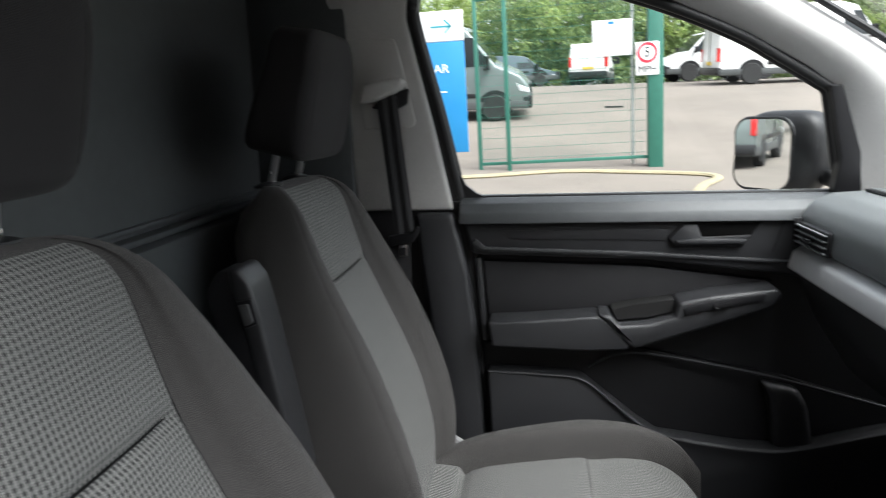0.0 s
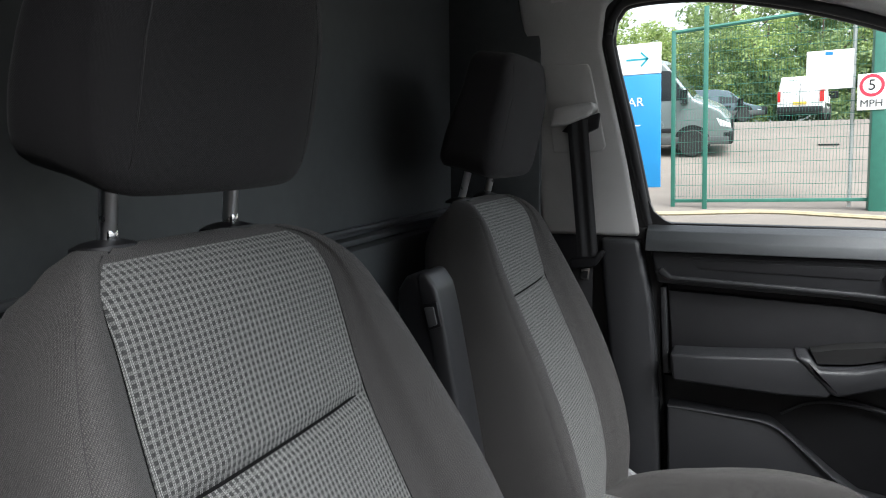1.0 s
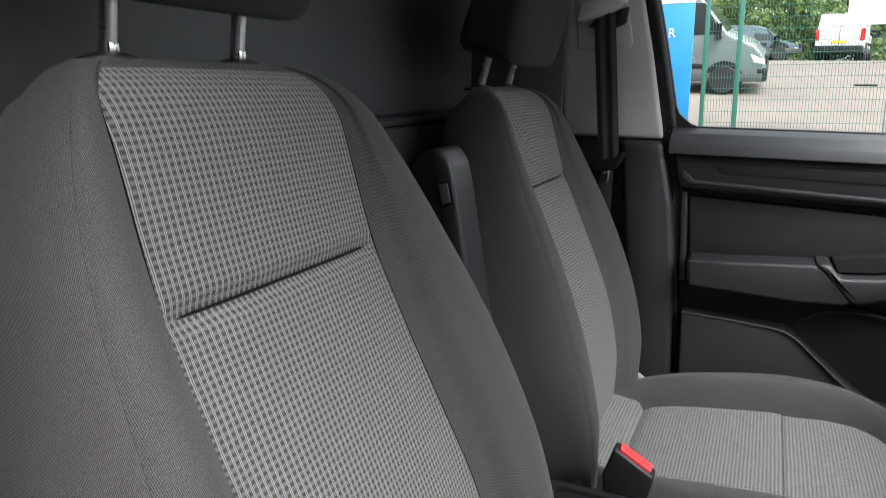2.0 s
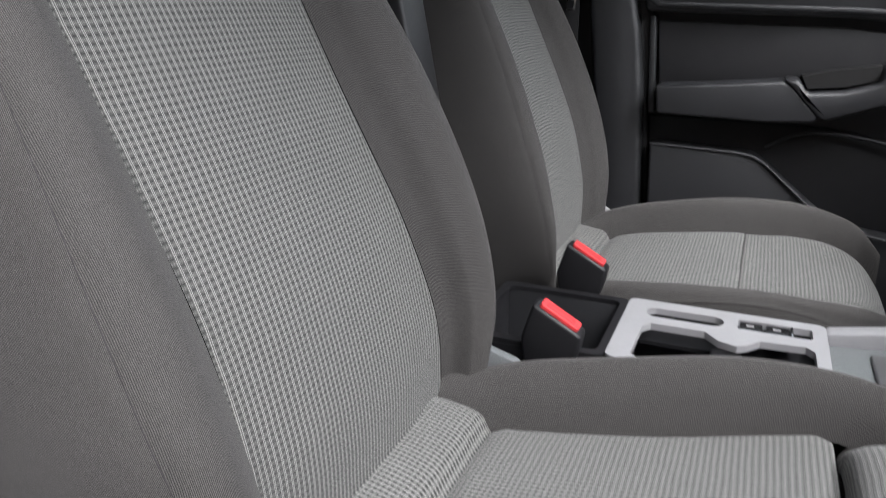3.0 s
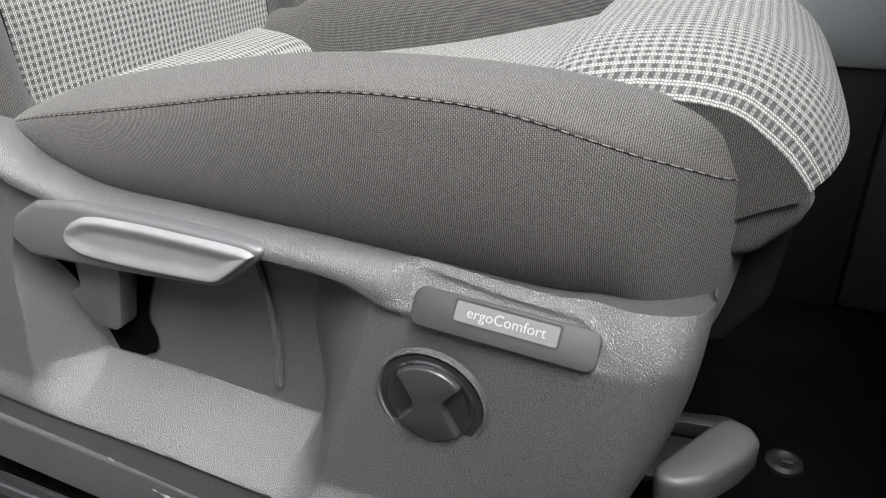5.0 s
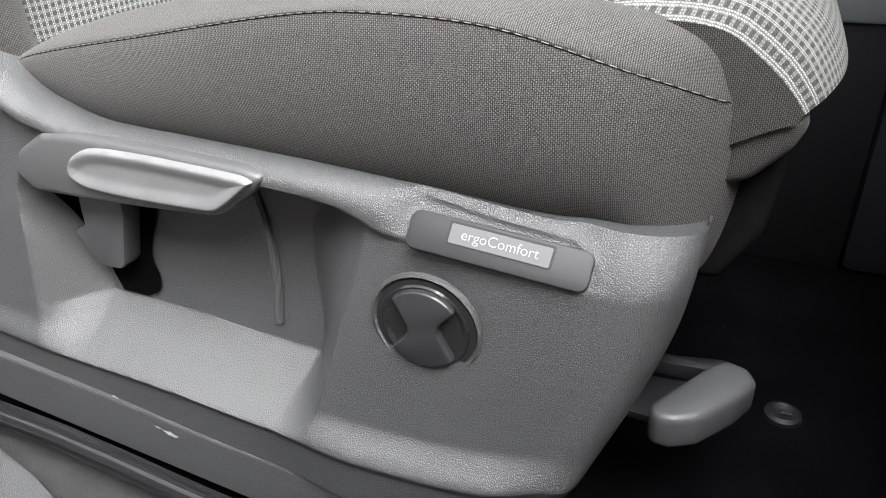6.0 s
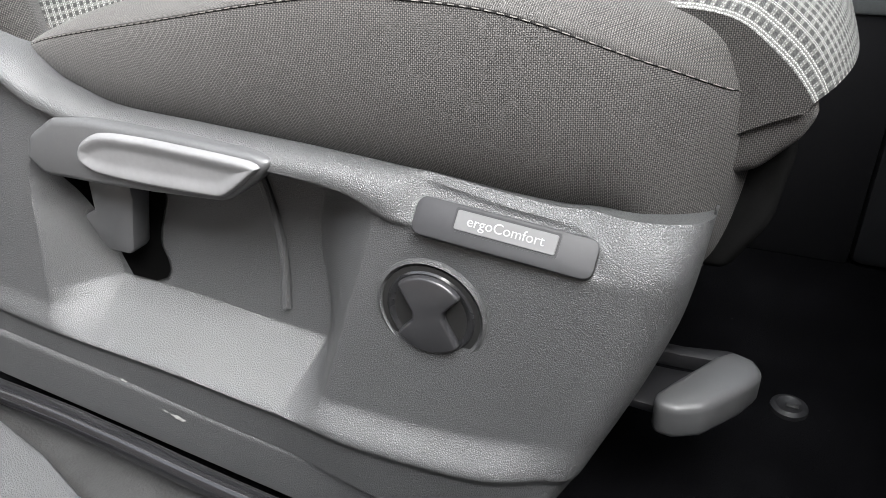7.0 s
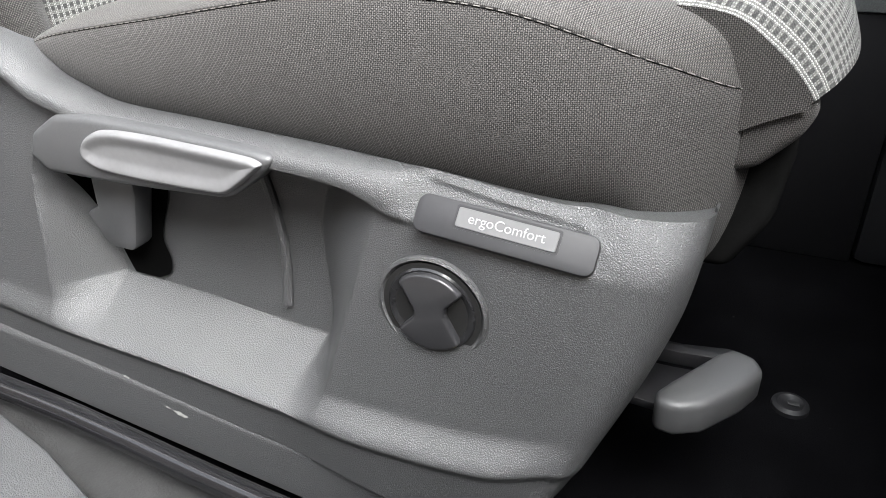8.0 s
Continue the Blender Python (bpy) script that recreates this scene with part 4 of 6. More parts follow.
part("lower_sheet", box(-0.60, -0.520, 0.06, 1.66, -0.05, 0.900, 0.012), BULK, bulk)
part("ledge_rib", box(-0.575, -0.535, 0.12, 1.60, 0.903, 0.914, 0.003), BULK, bulk)
part("ledge_rib", box(-0.575, -0.552, 0.12, 1.60, 0.922, 0.931, 0.003), BULK, bulk)
part("edge_post", box(-0.575, -0.53, 1.585, 1.615, 0.95, 1.47, 0.006), BULK, bulk)
bracket = thing("bulkhead_cover", "black plastic cover beside the bulkhead", "trim", kind="structure")
part("panel", box(-0.56, -0.41, 1.60, 1.64, 1.30, 1.38, 0.008), BLACK, bracket)
part("panel", box(-0.56, -0.42, 1.61, 1.65, 1.20, 1.275, 0.008), BLACK, bracket)

single("ceiling", slab([(-0.60, 1.46), (0.26, 1.46), (0.40, 1.44), (0.46, 1.415), (0.475, 1.43), (0.40, 1.465), (0.26, 1.49), (-0.60, 1.49)], "y", 0.05, 1.66, 0.004), LINING, "pale grey cloth headliner", "headliner", "structure")
single("roof", slab([(-0.62, 1.50), (0.28, 1.50), (0.42, 1.475), (0.49, 1.44), (0.50, 1.46), (0.42, 1.50), (0.28, 1.525), (-0.62, 1.525)], "y", 0.0, 1.76, 0.006), WHITEPAINT, "white painted van roof", "van roof", "structure")

# driver's side pillar behind the open doorway
dp = thing("driver_pillar", "dark plastic pillar trim beside the open doorway", "pillar", kind="structure")
part("trim", slab([(-0.60, -0.05), (-0.235, -0.05), (-0.235, 0.9), (-0.31, 1.47), (-0.60, 1.47)], "y", 0.075, 0.115, 0.012, 3), DOORTRIM, dp)
part("seal", tube(spline([(-0.215, 0.095, 0.0), (-0.215, 0.095, 0.5), (-0.222, 0.095, 0.9), (-0.262, 0.095, 1.2), (-0.30, 0.095, 1.45)], 8), 0.009, 10), RUBBER, dp, "black rubber door seal")
part("seal", tube(spline([(-0.238, 0.06, 0.0), (-0.238, 0.06, 0.5), (-0.246, 0.06, 0.9), (-0.285, 0.06, 1.2), (-0.325, 0.06, 1.45)], 8), 0.007, 10), RUBBER, dp)
part("outer_post", slab([(-0.60, -0.30), (-0.25, -0.30), (-0.25, 0.9), (-0.33, 1.49), (-0.60, 1.49)], "y", 0.0, 0.06, 0.01), WHITEPAINT, dp)

# the driver's door, standing wide open
dd = thing("door_1", "open driver door with a dark plastic lining", "van door", pose(0.90, -0.01, 0, 0, 0, -20), kind="structure")
part("door_shell", slab([(0.0, -0.22), (-1.02, -0.22), (-1.04, 0.55), (-0.95, 0.89), (0.0, 0.89)], "x", 0.03, 0.06, 0.008), WHITEPAINT, dd, "white painted door skin")
part("door_lining", slab([(-0.02, -0.18), (-0.98, -0.18), (-1.0, 0.55), (-0.92, 0.88), (-0.02, 0.88)], "x", -0.06, 0.028, 0.015), DOORTRIM, dd, "dark plastic door lining")
part("window_frame", tube([(0.03, -0.02, 0.88), (0.0, -0.10, 1.10), (-0.02, -0.45, 1.32), (-0.02, -0.85, 1.40), (-0.01, -0.94, 1.34), (0.02, -0.96, 0.88)], 0.022, 8), RUBBER, dd)

# driver's sill
sill = thing("door_sill", "black and grey door sill with a shiny rubber seal", "door sill", kind="structure")
part("sill_body", slab([(-0.06, -0.30), (0.15, -0.30), (0.15, 0.04), (0.13, 0.095), (0.05, 0.098), (-0.04, 0.080)], "x", -0.60, 1.10, 0.008), plain("dusty_black_sill", (0.016, 0.016, 0.016), 0.8, 0, 0.5, 90, 0.5, 500), sill)
part("seal", tube(spline([(-0.55, 0.124, 0.122), (-0.07, 0.123, 0.120), (0.05, 0.120, 0.119), (0.18, 0.114, 0.116), (0.5, 0.105, 0.112), (1.05, 0.10, 0.112)], 10), 0.0085, 12), SEAL, sill, "shiny black rubber seal")
part("tread_plate", slab([(-0.60, 0.112), (-0.10, 0.110), (-0.04, 0.102), (0.02, 0.090), (0.079, 0.072), (0.15, 0.046), (0.24, 0.0), (0.30, -0.06), (-0.60, -0.06)], "z", 0.085, 0.120, 0.004), TRIM, sill, "grey grained tread plate")

# passenger side: pillar, rail, windscreen pillar
GLASS_TOP = [(-0.100, 0.892), (-0.142, 1.093), (-0.190, 1.300), (-0.176, 1.366), (-0.130, 1.392), (0.028, 1.388), (0.199, 1.353), (0.362, 1.300), (0.511, 1.236), (0.693, 1.127)]


def lean(z):
    """The side of the cab leans inwards above the waist."""
    return 1.665 - 0.11 * max(0.0, z - 0.89)


def leaning_slab(points, y_in, y_out, bevel=0.0):
    bm = slab(points, "y", y_in, y_out, bevel, 3)
    for v in bm.verts:
        v.co.y -= 0.11 * max(0.0, v.co.z - 0.89)
    return bm


pil = thing("passenger_pillar", "pale grey upper and charcoal lower pillar trim", "pillar", kind="structure")
part("upper_trim", leaning_slab([(-0.345, 0.865), (-0.115, 0.865), (-0.150, 1.05), (-0.205, 1.30), (-0.195, 1.38), (-0.15, 1.412), (-0.10, 1.47), (-0.40, 1.47), (-0.372, 1.25)], 1.628, 1.655, 0.010), PALE, pil, "pale grey upper pillar trim")
part("belt_panel", leaning_slab([(-0.335, 1.262), (-0.232, 1.258), (-0.226, 1.245), (-0.192, 1.075), (-0.198, 1.065), (-0.215, 1.06), (-0.315, 1.06)], 1.624, 1.634, 0.004), PALE, pil)
part("lower_trim", slab([(-0.150, 0.0), (-0.040, 0.0), (-0.055, 0.40), (-0.068, 0.60), (-0.082, 0.72), (-0.112, 0.862), (-0.205, 0.862), (-0.178, 0.60), (-0.155, 0.40)], "y", 1.600, 1.655, 0.014, 3), DOORTRIM, pil, "charcoal lower pillar trim")
part("rear_lining", box(-0.60, -0.06, 1.640, 1.66, -0.02, 0.885, 0.004), BLACK, pil)
part("body_side", leaning_slab([(-0.62, -0.25), (-0.075, -0.25), (-0.075, 0.60), (-0.115, 0.89), (-0.150, 1.09), (-0.205, 1.32), (-0.19, 1.41), (-0.10, 1.50), (-0.62, 1.50)], 1.69, 1.74, 0.0), WHITEPAINT, pil, "white painted body side")
part("seal_flap", leaning_slab([(-0.16, 0.865), (-0.095, 0.865), (-0.135, 1.09), (-0.184, 1.30), (-0.17, 1.372), (-0.125, 1.402), (-0.15, 1.44), (-0.26, 1.40), (-0.23, 1.2)], 1.650, 1.692, 0.0), RUBBER, pil)
part("rear_lining", box(-0.60, -0.34, 1.58, 1.60, 0.87, 1.46, 0.004), BULK, pil)
part("hook_cover", leaning_slab([(-0.315, 1.395), (-0.275, 1.395), (-0.275, 1.41), (-0.315, 1.41)], 1.622, 1.632, 0.003), PALE, pil)
single("roof_rail", leaning_slab([(-0.195, 1.400), (-0.13, 1.405), (0.03, 1.400), (0.20, 1.366), (0.362, 1.312), (0.40, 1.33), (0.42, 1.46), (-0.30, 1.47)], 1.60, 1.66, 0.012), PALE, "pale grey roof edge trim", "roof trim", "structure")
ap = thing("windscreen_pillar", "pale grey windscreen pillar trim", "pillar", kind="structure")


low_run = spline([(0.34, 1.325, 0), (0.511, 1.246, 0), (0.700, 1.132, 0), (0.770, 1.00, 0), (0.80, 0.87, 0)], 8)
high_run = spline([(0.44, 1.43, 0), (0.627, 1.305, 0), (0.796, 1.200, 0), (0.98, 1.07, 0), (1.18, 0.91, 0)], 8)


def apil(a, b):
    i = min(int(a * (len(low_run) - 1)), len(low_run) - 1)
    p, q = low_run[i], high_run[i]
    c = p.lerp(q, b)
    bulge = 0.035 * math.sin(math.pi * min(1, max(0, b)))
    return Vector((c.x, lean(c.y) - 0.010 - bulge, c.y)), (a, b)


bm = sheet(apil, len(low_run) - 1, 12)
ret = bmesh.ops.extrude_edge_only(bm, edges=[e for e in bm.edges if e.is_boundary])
for v in [g for g in ret["geom"] if isinstance(g, bmesh.types.BMVert)]:
    v.co.y += 0.05
part("cover", bm, PALE, ap, "pale grey windscreen pillar cover")
part("screen_edge", tube([Vector((p.x + 0.01, lean(p.y) - 0.02, p.y + 0.008)) for p in high_run], 0.008, 8), RUBBER, ap)
# far windscreen pillar on the driver's side
part("driver_cover", tube([(0.44, 0.11, 1.44), (0.75, 0.09, 1.24), (1.2, 0.05, 0.90)], 0.035, 10), PALE, ap)

screen = bmesh.new()
vs = [screen.verts.new(p) for p in ((0.47, 0.10, 1.445), (0.47, 1.60, 1.445), (1.24, 1.64, 0.92), (1.24, 0.06, 0.92))]
screen.faces.new(vs)
ws = single("windscreen", screen, CLEAR, "clear windscreen glass", "windscreen", "structure")
ws.visible_shadow = False
single("bonnet", slab([(1.20, 0.90), (1.60, 0.84), (1.95, 0.70), (2.02, 0.50), (2.0, -0.10), (1.28, -0.10), (1.28, 0.80)], "y", 0.06, 1.70, 0.03), WHITEPAINT, "white van bonnet", "bonnet", "structure")
single("van_underside", box(-0.60, 1.30, 0.05, 1.70, -0.12, -0.055), BLACK, "black van underside", "underbody", "structure")

# ---- passenger door ----
door = thing("passenger_door", "closed black plastic van door with armrest and pocket", "van door")
part("outer_skin", slab([(-0.15, -0.22), (0.98, -0.22), (1.0, 0.3), (0.85, 0.89), (-0.12, 0.89)], "y", 1.725, 1.745, 0.006), WHITEPAINT, door, "white painted door skin")
part("door_back", slab([(-0.075, 0.02), (0.95, 0.02), (0.95, 0.3), (0.82, 0.872), (-0.105, 0.872), (-0.068, 0.70)], "y", 1.668, 1.72, 0.0), DOORTRIM, door)
# waist roll with its pale top edge
part("waist_roll", slab([(1.592, 0.838), (1.600, 0.862), (1.618, 0.882), (1.650, 0.892), (1.672, 0.892), (1.672, 0.838)], "x", -0.098, 0.790, 0.003), grained("waist_roll_plastic", (0.10, 0.107, 0.112), 0.42, 0.0013, 0.3), door, "slate grey waist roll under the window")
part("upper_trim", slab([(-0.090, 0.840), (0.70, 0.840), (0.80, 0.82), (0.79, 0.705), (0.655, 0.706), (0.60, 0.716), (0.32, 0.748), (-0.072, 0.762)], "y", 1.612, 1.672, 0.010, 3), DOORTRIM, door, "charcoal upper door trim")
part("trim_step", slab([(-0.060, 0.802), (-0.040, 0.782), (0.325, 0.768), (0.68, 0.744), (0.68, 0.736), (0.32, 0.757), (-0.05, 0.772), (-0.072, 0.79)], "y", 1.604, 1.62, 0.0035), DOORTRIM, door)
part("trim_step", slab([(-0.05, 0.828), (0.385, 0.828), (0.39, 0.824), (-0.045, 0.824)], "y", 1.609, 1.62, 0.001), DOORTRIM, door)
part("texture_strip", slab([(0.0, 0.819), (0.375, 0.818), (0.365, 0.794), (0.02, 0.800)], "y", 1.6095, 1.62, 0.001), plain("fine_ribbed_black", (0.03, 0.03, 0.032), 0.35, 0, 0.3, 300, 0.6, 900), door)
bez = part("handle_bezel", slab([(0.372, 0.800), (0.405, 0.832), (0.578, 0.837), (0.536, 0.778), (0.386, 0.778)], "y", 1.6055, 1.62, 0.003), BLACK, door, "black door handle bezel")
part("handle_face", slab([(0.377, 0.799), (0.407, 0.829), (0.434, 0.830), (0.446, 0.801), (0.550, 0.806), (0.533, 0.781), (0.389, 0.781)], "y", 1.6015, 1.612, 0.002), DOORTRIM, bez)
# not recessed: a near-black slab paints the shade of the handle hollow
part("hollow", slab([(0.436, 0.830), (0.570, 0.834), (0.550, 0.806), (0.447, 0.802)], "y", 1.6045, 1.612, 0.001), plain("handle_hollow_shade", (0.005, 0.005, 0.005), 0.8, spec=0.1), bez)
part("door_handle", slab([(0.388, 0.795), (0.444, 0.799), (0.540, 0.797), (0.535, 0.787), (0.394, 0.786)], "y", 1.593, 1.606, 0.003), DOORTRIM, bez, "charcoal inside door handle")
part("trim_split", slab([(0.62, 0.838), (0.624, 0.838), (0.602, 0.765), (0.598, 0.765)], "y", 1.6105, 1.614), BLACK, door)
# insert, armrest and grab
part("insert_panel", slab([(-0.048, 0.742), (0.32, 0.728), (0.62, 0.690), (0.56, 0.672), (0.40, 0.645), (0.225, 0.612), (-0.036, 0.606)], "y", 1.640, 1.672, 0.004), plain("insert_vinyl", (0.03, 0.03, 0.032), 0.5, 0, 0.12, 20, 0.4, 500), door, "smooth black insert panel")
part("insert_border", slab([(-0.066, 0.752), (-0.052, 0.752), (-0.040, 0.545), (-0.054, 0.545)], "y", 1.628, 1.672, 0.004), DOORTRIM, door)
arm = part("armrest", slab([(-0.034, 0.612), (0.06, 0.616), (0.215, 0.628), (0.232, 0.622), (0.290, 0.560), (0.282, 0.548), (0.19, 0.544), (-0.026, 0.552)], "y", 1.560, 1.672, 0.016, 4), DOORTRIM, door, "padded black armrest")
part("grab", slab([(0.215, 0.632), (0.245, 0.632), (0.262, 0.606), (0.33, 0.612), (0.385, 0.628), (0.392, 0.662), (0.46, 0.676), (0.60, 0.694), (0.612, 0.680), (0.590, 0.650), (0.46, 0.606), (0.30, 0.552), (0.285, 0.560), (0.24, 0.61)], "y", 1.555, 1.672, 0.010, 3), DOORTRIM, door, "black pull handle with window switch")
# solid block in near-black, painting the shade inside the grab
part("hollow", slab([(0.262, 0.612), (0.33, 0.618), (0.384, 0.632), (0.388, 0.660), (0.30, 0.648), (0.25, 0.636)], "y", 1.590, 1.672), plain("grab_hollow_shade", (0.008, 0.008, 0.008), 0.6), arm)
sw = part("switch_plate", slab([(0.402, 0.650), (0.46, 0.668), (0.575, 0.684), (0.57, 0.668), (0.46, 0.646), (0.405, 0.634)], "y", 1.550, 1.558, 0.002), BLACK, arm)
part("window_switch", slab([(0.462, 0.660), (0.50, 0.668), (0.500, 0.656), (0.464, 0.650)], "y", 1.543, 1.552, 0.002), GLOSS, sw, "gloss black window switch")
part("switch_mark", box(0.468, 0.474, 1.5425, 1.544, 0.652, 0.655), SILVER, sw)
# lower panel, coloured black to carry the pocket's shade, and the pocket
part("lower_panel", slab([(-0.055, 0.535), (0.24, 0.530), (0.34, 0.520), (0.66, 0.455), (0.86, 0.395), (0.95, 0.36), (0.95, 0.03), (-0.03, 0.03), (-0.042, 0.30)], "y", 1.655, 1.672, 0.004), BLACK, door, "lower door panel, black to paint in the pocket's shade")
part("pocket_wall", slab([(-0.040, 0.482), (0.175, 0.470), (0.190, 0.462), (0.310, 0.362), (0.362, 0.326), (0.55, 0.300), (0.64, 0.296), (0.70, 0.304), (0.86, 0.345), (0.95, 0.36), (0.95, 0.05), (-0.022, 0.05)], "y", 1.592, 1.650, 0.007, 3), DOORTRIM, door, "black door pocket wall")
part("pocket_lip", tube(spline([(-0.038, 1.594, 0.480), (0.10, 1.592, 0.474), (0.183, 1.590, 0.464), (0.25, 1.588, 0.412), (0.318, 1.586, 0.356), (0.40, 1.584, 0.322), (0.55, 1.584, 0.300), (0.66, 1.588, 0.298), (0.86, 1.592, 0.345)], 6), 0.0035, 8), DOORTRIM, door)
part("pocket_rim", tube(spline([(0.20, 1.640, 0.478), (0.26, 1.636, 0.512), (0.342, 1.634, 0.516), (0.50, 1.634, 0.488), (0.66, 1.634, 0.452), (0.90, 1.634, 0.385)], 6), 0.004, 8), DOORTRIM, door)
part("pocket_divider", slab([(0.592, 0.456), (0.675, 0.440), (0.70, 0.40), (0.72, 0.29), (0.625, 0.29), (0.622, 0.37), (0.612, 0.42)], "y", 1.612, 1.660, 0.022, 4), DOORTRIM, door)
part("edge_seal", tube([(-0.108, 1.648, 0.885), (-0.084, 1.648, 0.74), (-0.070, 1.648, 0.60), (-0.054, 1.648, 0.42), (-0.036, 1.648, 0.27), (-0.02, 1.648, 0.05)], 0.009, 8), RUBBER, door, "black rubber door seal")

# window of the door
rim = [(x, 0, z) for x, z in GLASS_TOP[:-1]] + [(0.600, 0, 1.184), (0.688, 0, 1.130), (0.703, 0, 1.118), (0.710, 0, 1.100), (0.735, 0, 0.99), (0.757, 0, 0.893)]
loop = [Vector((p.x, lean(p.z) - 0.012, p.z)) for p in spline(rim, 6)]
win = thing("window_1", "clear side window with a black rubber surround", "window", kind="structure")
part("window_seal", tube(loop, 0.0105, 10), RUBBER, win, "black rubber window surround")
part("window_seal", tube([p + Vector((0, 0.022, 0)) for p in loop], 0.014, 10), RUBBER, win)
part("window_sill", box(-0.10, 0.76, 1.660, 1.690, 0.884, 0.8955, 0.002), RUBBER, win)
part("corner_fillet", slab([(-0.112, 0.889), (-0.030, 0.889), (-0.062, 0.901), (-0.088, 0.922), (-0.108, 0.965)], "y", 1.655, 1.675), RUBBER, win)
bm = bmesh.new()
bm.faces.new([bm.verts.new(p + Vector((0, 0.018, 0))) for p in loop])
pane = part("pane", bm, CLEAR, win)
pane.visible_shadow = False
part("mirror_sail", leaning_slab([(0.728, 0.893), (0.785, 0.893), (0.775, 0.98), (0.722, 1.125), (0.696, 1.125), (0.735, 0.97)], 1.634, 1.668, 0.003), BLACK, win)
single("door_frame_top", leaning_slab([(-0.205, 1.38), (-0.145, 1.409), (0.03, 1.404), (0.205, 1.369), (0.368, 1.316), (0.517, 1.252), (0.705, 1.140), (0.73, 1.16), (0.55, 1.285), (0.40, 1.36), (0.2, 1.44), (-0.2, 1.45)], 1.672, 1.73, 0.004), WHITEPAINT, "white painted door frame above the window", "door frame", "structure")

mir = thing("door_mirror", "black door mirror on the passenger door", "door mirror")
shell = bmesh.new()
bmesh.ops.create_cube(shell, size=2.0)
bmesh.ops.subdivide_edges(shell, edges=shell.edges[:], cuts=8, use_grid_fill=True)
for v in shell.verts:
    n = v.co.copy()
    r = (abs(n.x) ** 4 + abs(n.y) ** 4 + abs(n.z) ** 4) ** 0.25
    n = n / max(r, 1e-6) * max(abs(n.x), abs(n.y), abs(n.z))
    v.co = Vector((n.x * 0.055 * (1 - 0.25 * smooth01(n.x, -1, 1) * abs(n.z)) + 0.02, n.y * 0.098 - 0.014 * n.z * smooth01(-n.z, 0, 1), n.z * 0.098))
MM = Matrix.Translation((0.705, 1.905, 0.963)) @ Matrix.Rotation(radians(36), 4, "Z") @ Matrix.Scale(1.10, 4)
shell.transform(MM)
part("shell", shell, BLACK, mir)
gl = slab(rounded(-0.060, 0.086, -0.078, 0.080, 0.035, 6), "x", -0.058, -0.053)
gl.transform(MM)
part("mirror_glass", gl, MIRROR, mir, "silvered mirror glass", smooth=False)
fr = tube([MM @ Vector((-0.054, y, z)) for y, z in rounded(-0.063, 0.089, -0.081, 0.083, 0.037, 6)], 0.004, 8, closed=True)
part("mirror_rim", fr, BLACK, mir)
part("arm", box(0.775, 0.84, 1.70, 1.86, 0.885, 0.925, 0.012, 3), BLACK, mir)

# ---- belt on the pillar ----
belt = thing("seat_belt", "black seat belt hanging on the pillar with its tongue", "seat belt")


def belt_run(a, b):
    z = 1.135 - 0.325 * a
    x = -0.2525 + 0.028 * a + (b - 0.5) * 0.047
    y = 1.572 + 0.012 * a + 0.0016 * math.cos(b * 4 * math.pi)
    return Vector((x, y, z)), (b, a)


bm = sheet(belt_run, 20, 16)
ret = bmesh.ops.extrude_face_region(bm, geom=bm.faces[:])
for v in [g for g in ret["geom"] if isinstance(g, bmesh.types.BMVert)]:
    v.co.y += 0.0015
part("webbing", bm, WEB, belt)
part("webbing", box(-0.262, -0.215, 1.592, 1.594, 0.05, 0.80), WEB, belt)
hood = slab([(-0.312, 1.118), (-0.30, 1.160), (-0.262, 1.166), (-0.215, 1.172), (-0.208, 1.160), (-0.225, 1.142), (-0.27, 1.124)], "y", 1.548, 1.612, 0.010, 3)
part("guide_cover", hood, PALE, belt, "pale grey belt guide cover")
part("guide_slot", slab([(-0.292, 1.108), (-0.275, 1.124), (-0.225, 1.144), (-0.204, 1.15), (-0.208, 1.115), (-0.24, 1.10)], "y", 1.585, 1.62, 0.004), BLACK, belt)
ton = part("tongue", slab([(-0.268, 0.800), (-0.262, 0.790), (-0.205, 0.800), (-0.190, 0.822), (-0.184, 0.835), (-0.196, 0.838), (-0.206, 0.822), (-0.262, 0.815)], "y", 1.572, 1.590, 0.004), BLACK, belt)
part("latch_plate", slab([(-0.240, 0.792), (-0.219, 0.794), (-0.221, 0.766), (-0.242, 0.765)], "y", 1.579, 1.582, 0.0008), CHROME, ton, "chrome latch plate")
part("latch_hole", slab([(-0.237, 0.786), (-0.223, 0.787), (-0.225, 0.770), (-0.239, 0.769)], "y", 1.5780, 1.5800), BLACK, ton)

# ---- dashboard ----
dash = thing("dashboard", "slate grey dashboard with an air vent and a lighter band", "dashboard")
part("top_pad", slab([(1.24, 0.93), (0.80, 0.905), (0.70, 0.900), (0.662, 0.882), (0.645, 0.852), (0.640, 0.800), (0.655, 0.785), (0.75, 0.775), (1.24, 0.80)], "y", 0.15, 1.585, 0.012, 3), DASHTRIM, dash, "slate grey soft dashboard top")
part("band", slab([(0.655, 0.788), (0.632, 0.772), (0.622, 0.735), (0.640, 0.728), (0.80, 0.728), (0.80, 0.788)], "y", 0.15, 1.585, 0.006, 3), plain("pale_dash_band", (0.60, 0.61, 0.62), 0.4, 0.1, 0.05), dash, "satin grey dashboard band")
part("lower_dash", slab([(0.645, 0.726), (0.690, 0.62), (0.77, 0.50), (0.86, 0.44), (1.24, 0.44), (1.24, 0.79), (0.80, 0.726)], "y", 0.15, 1.60, 0.010, 3), DOORTRIM, dash, "black lower dashboard and glovebox")
part("vent_hollow", box(0.634, 0.70, 1.405, 1.562, 0.792, 0.842, 0.006), BLACK, dash)
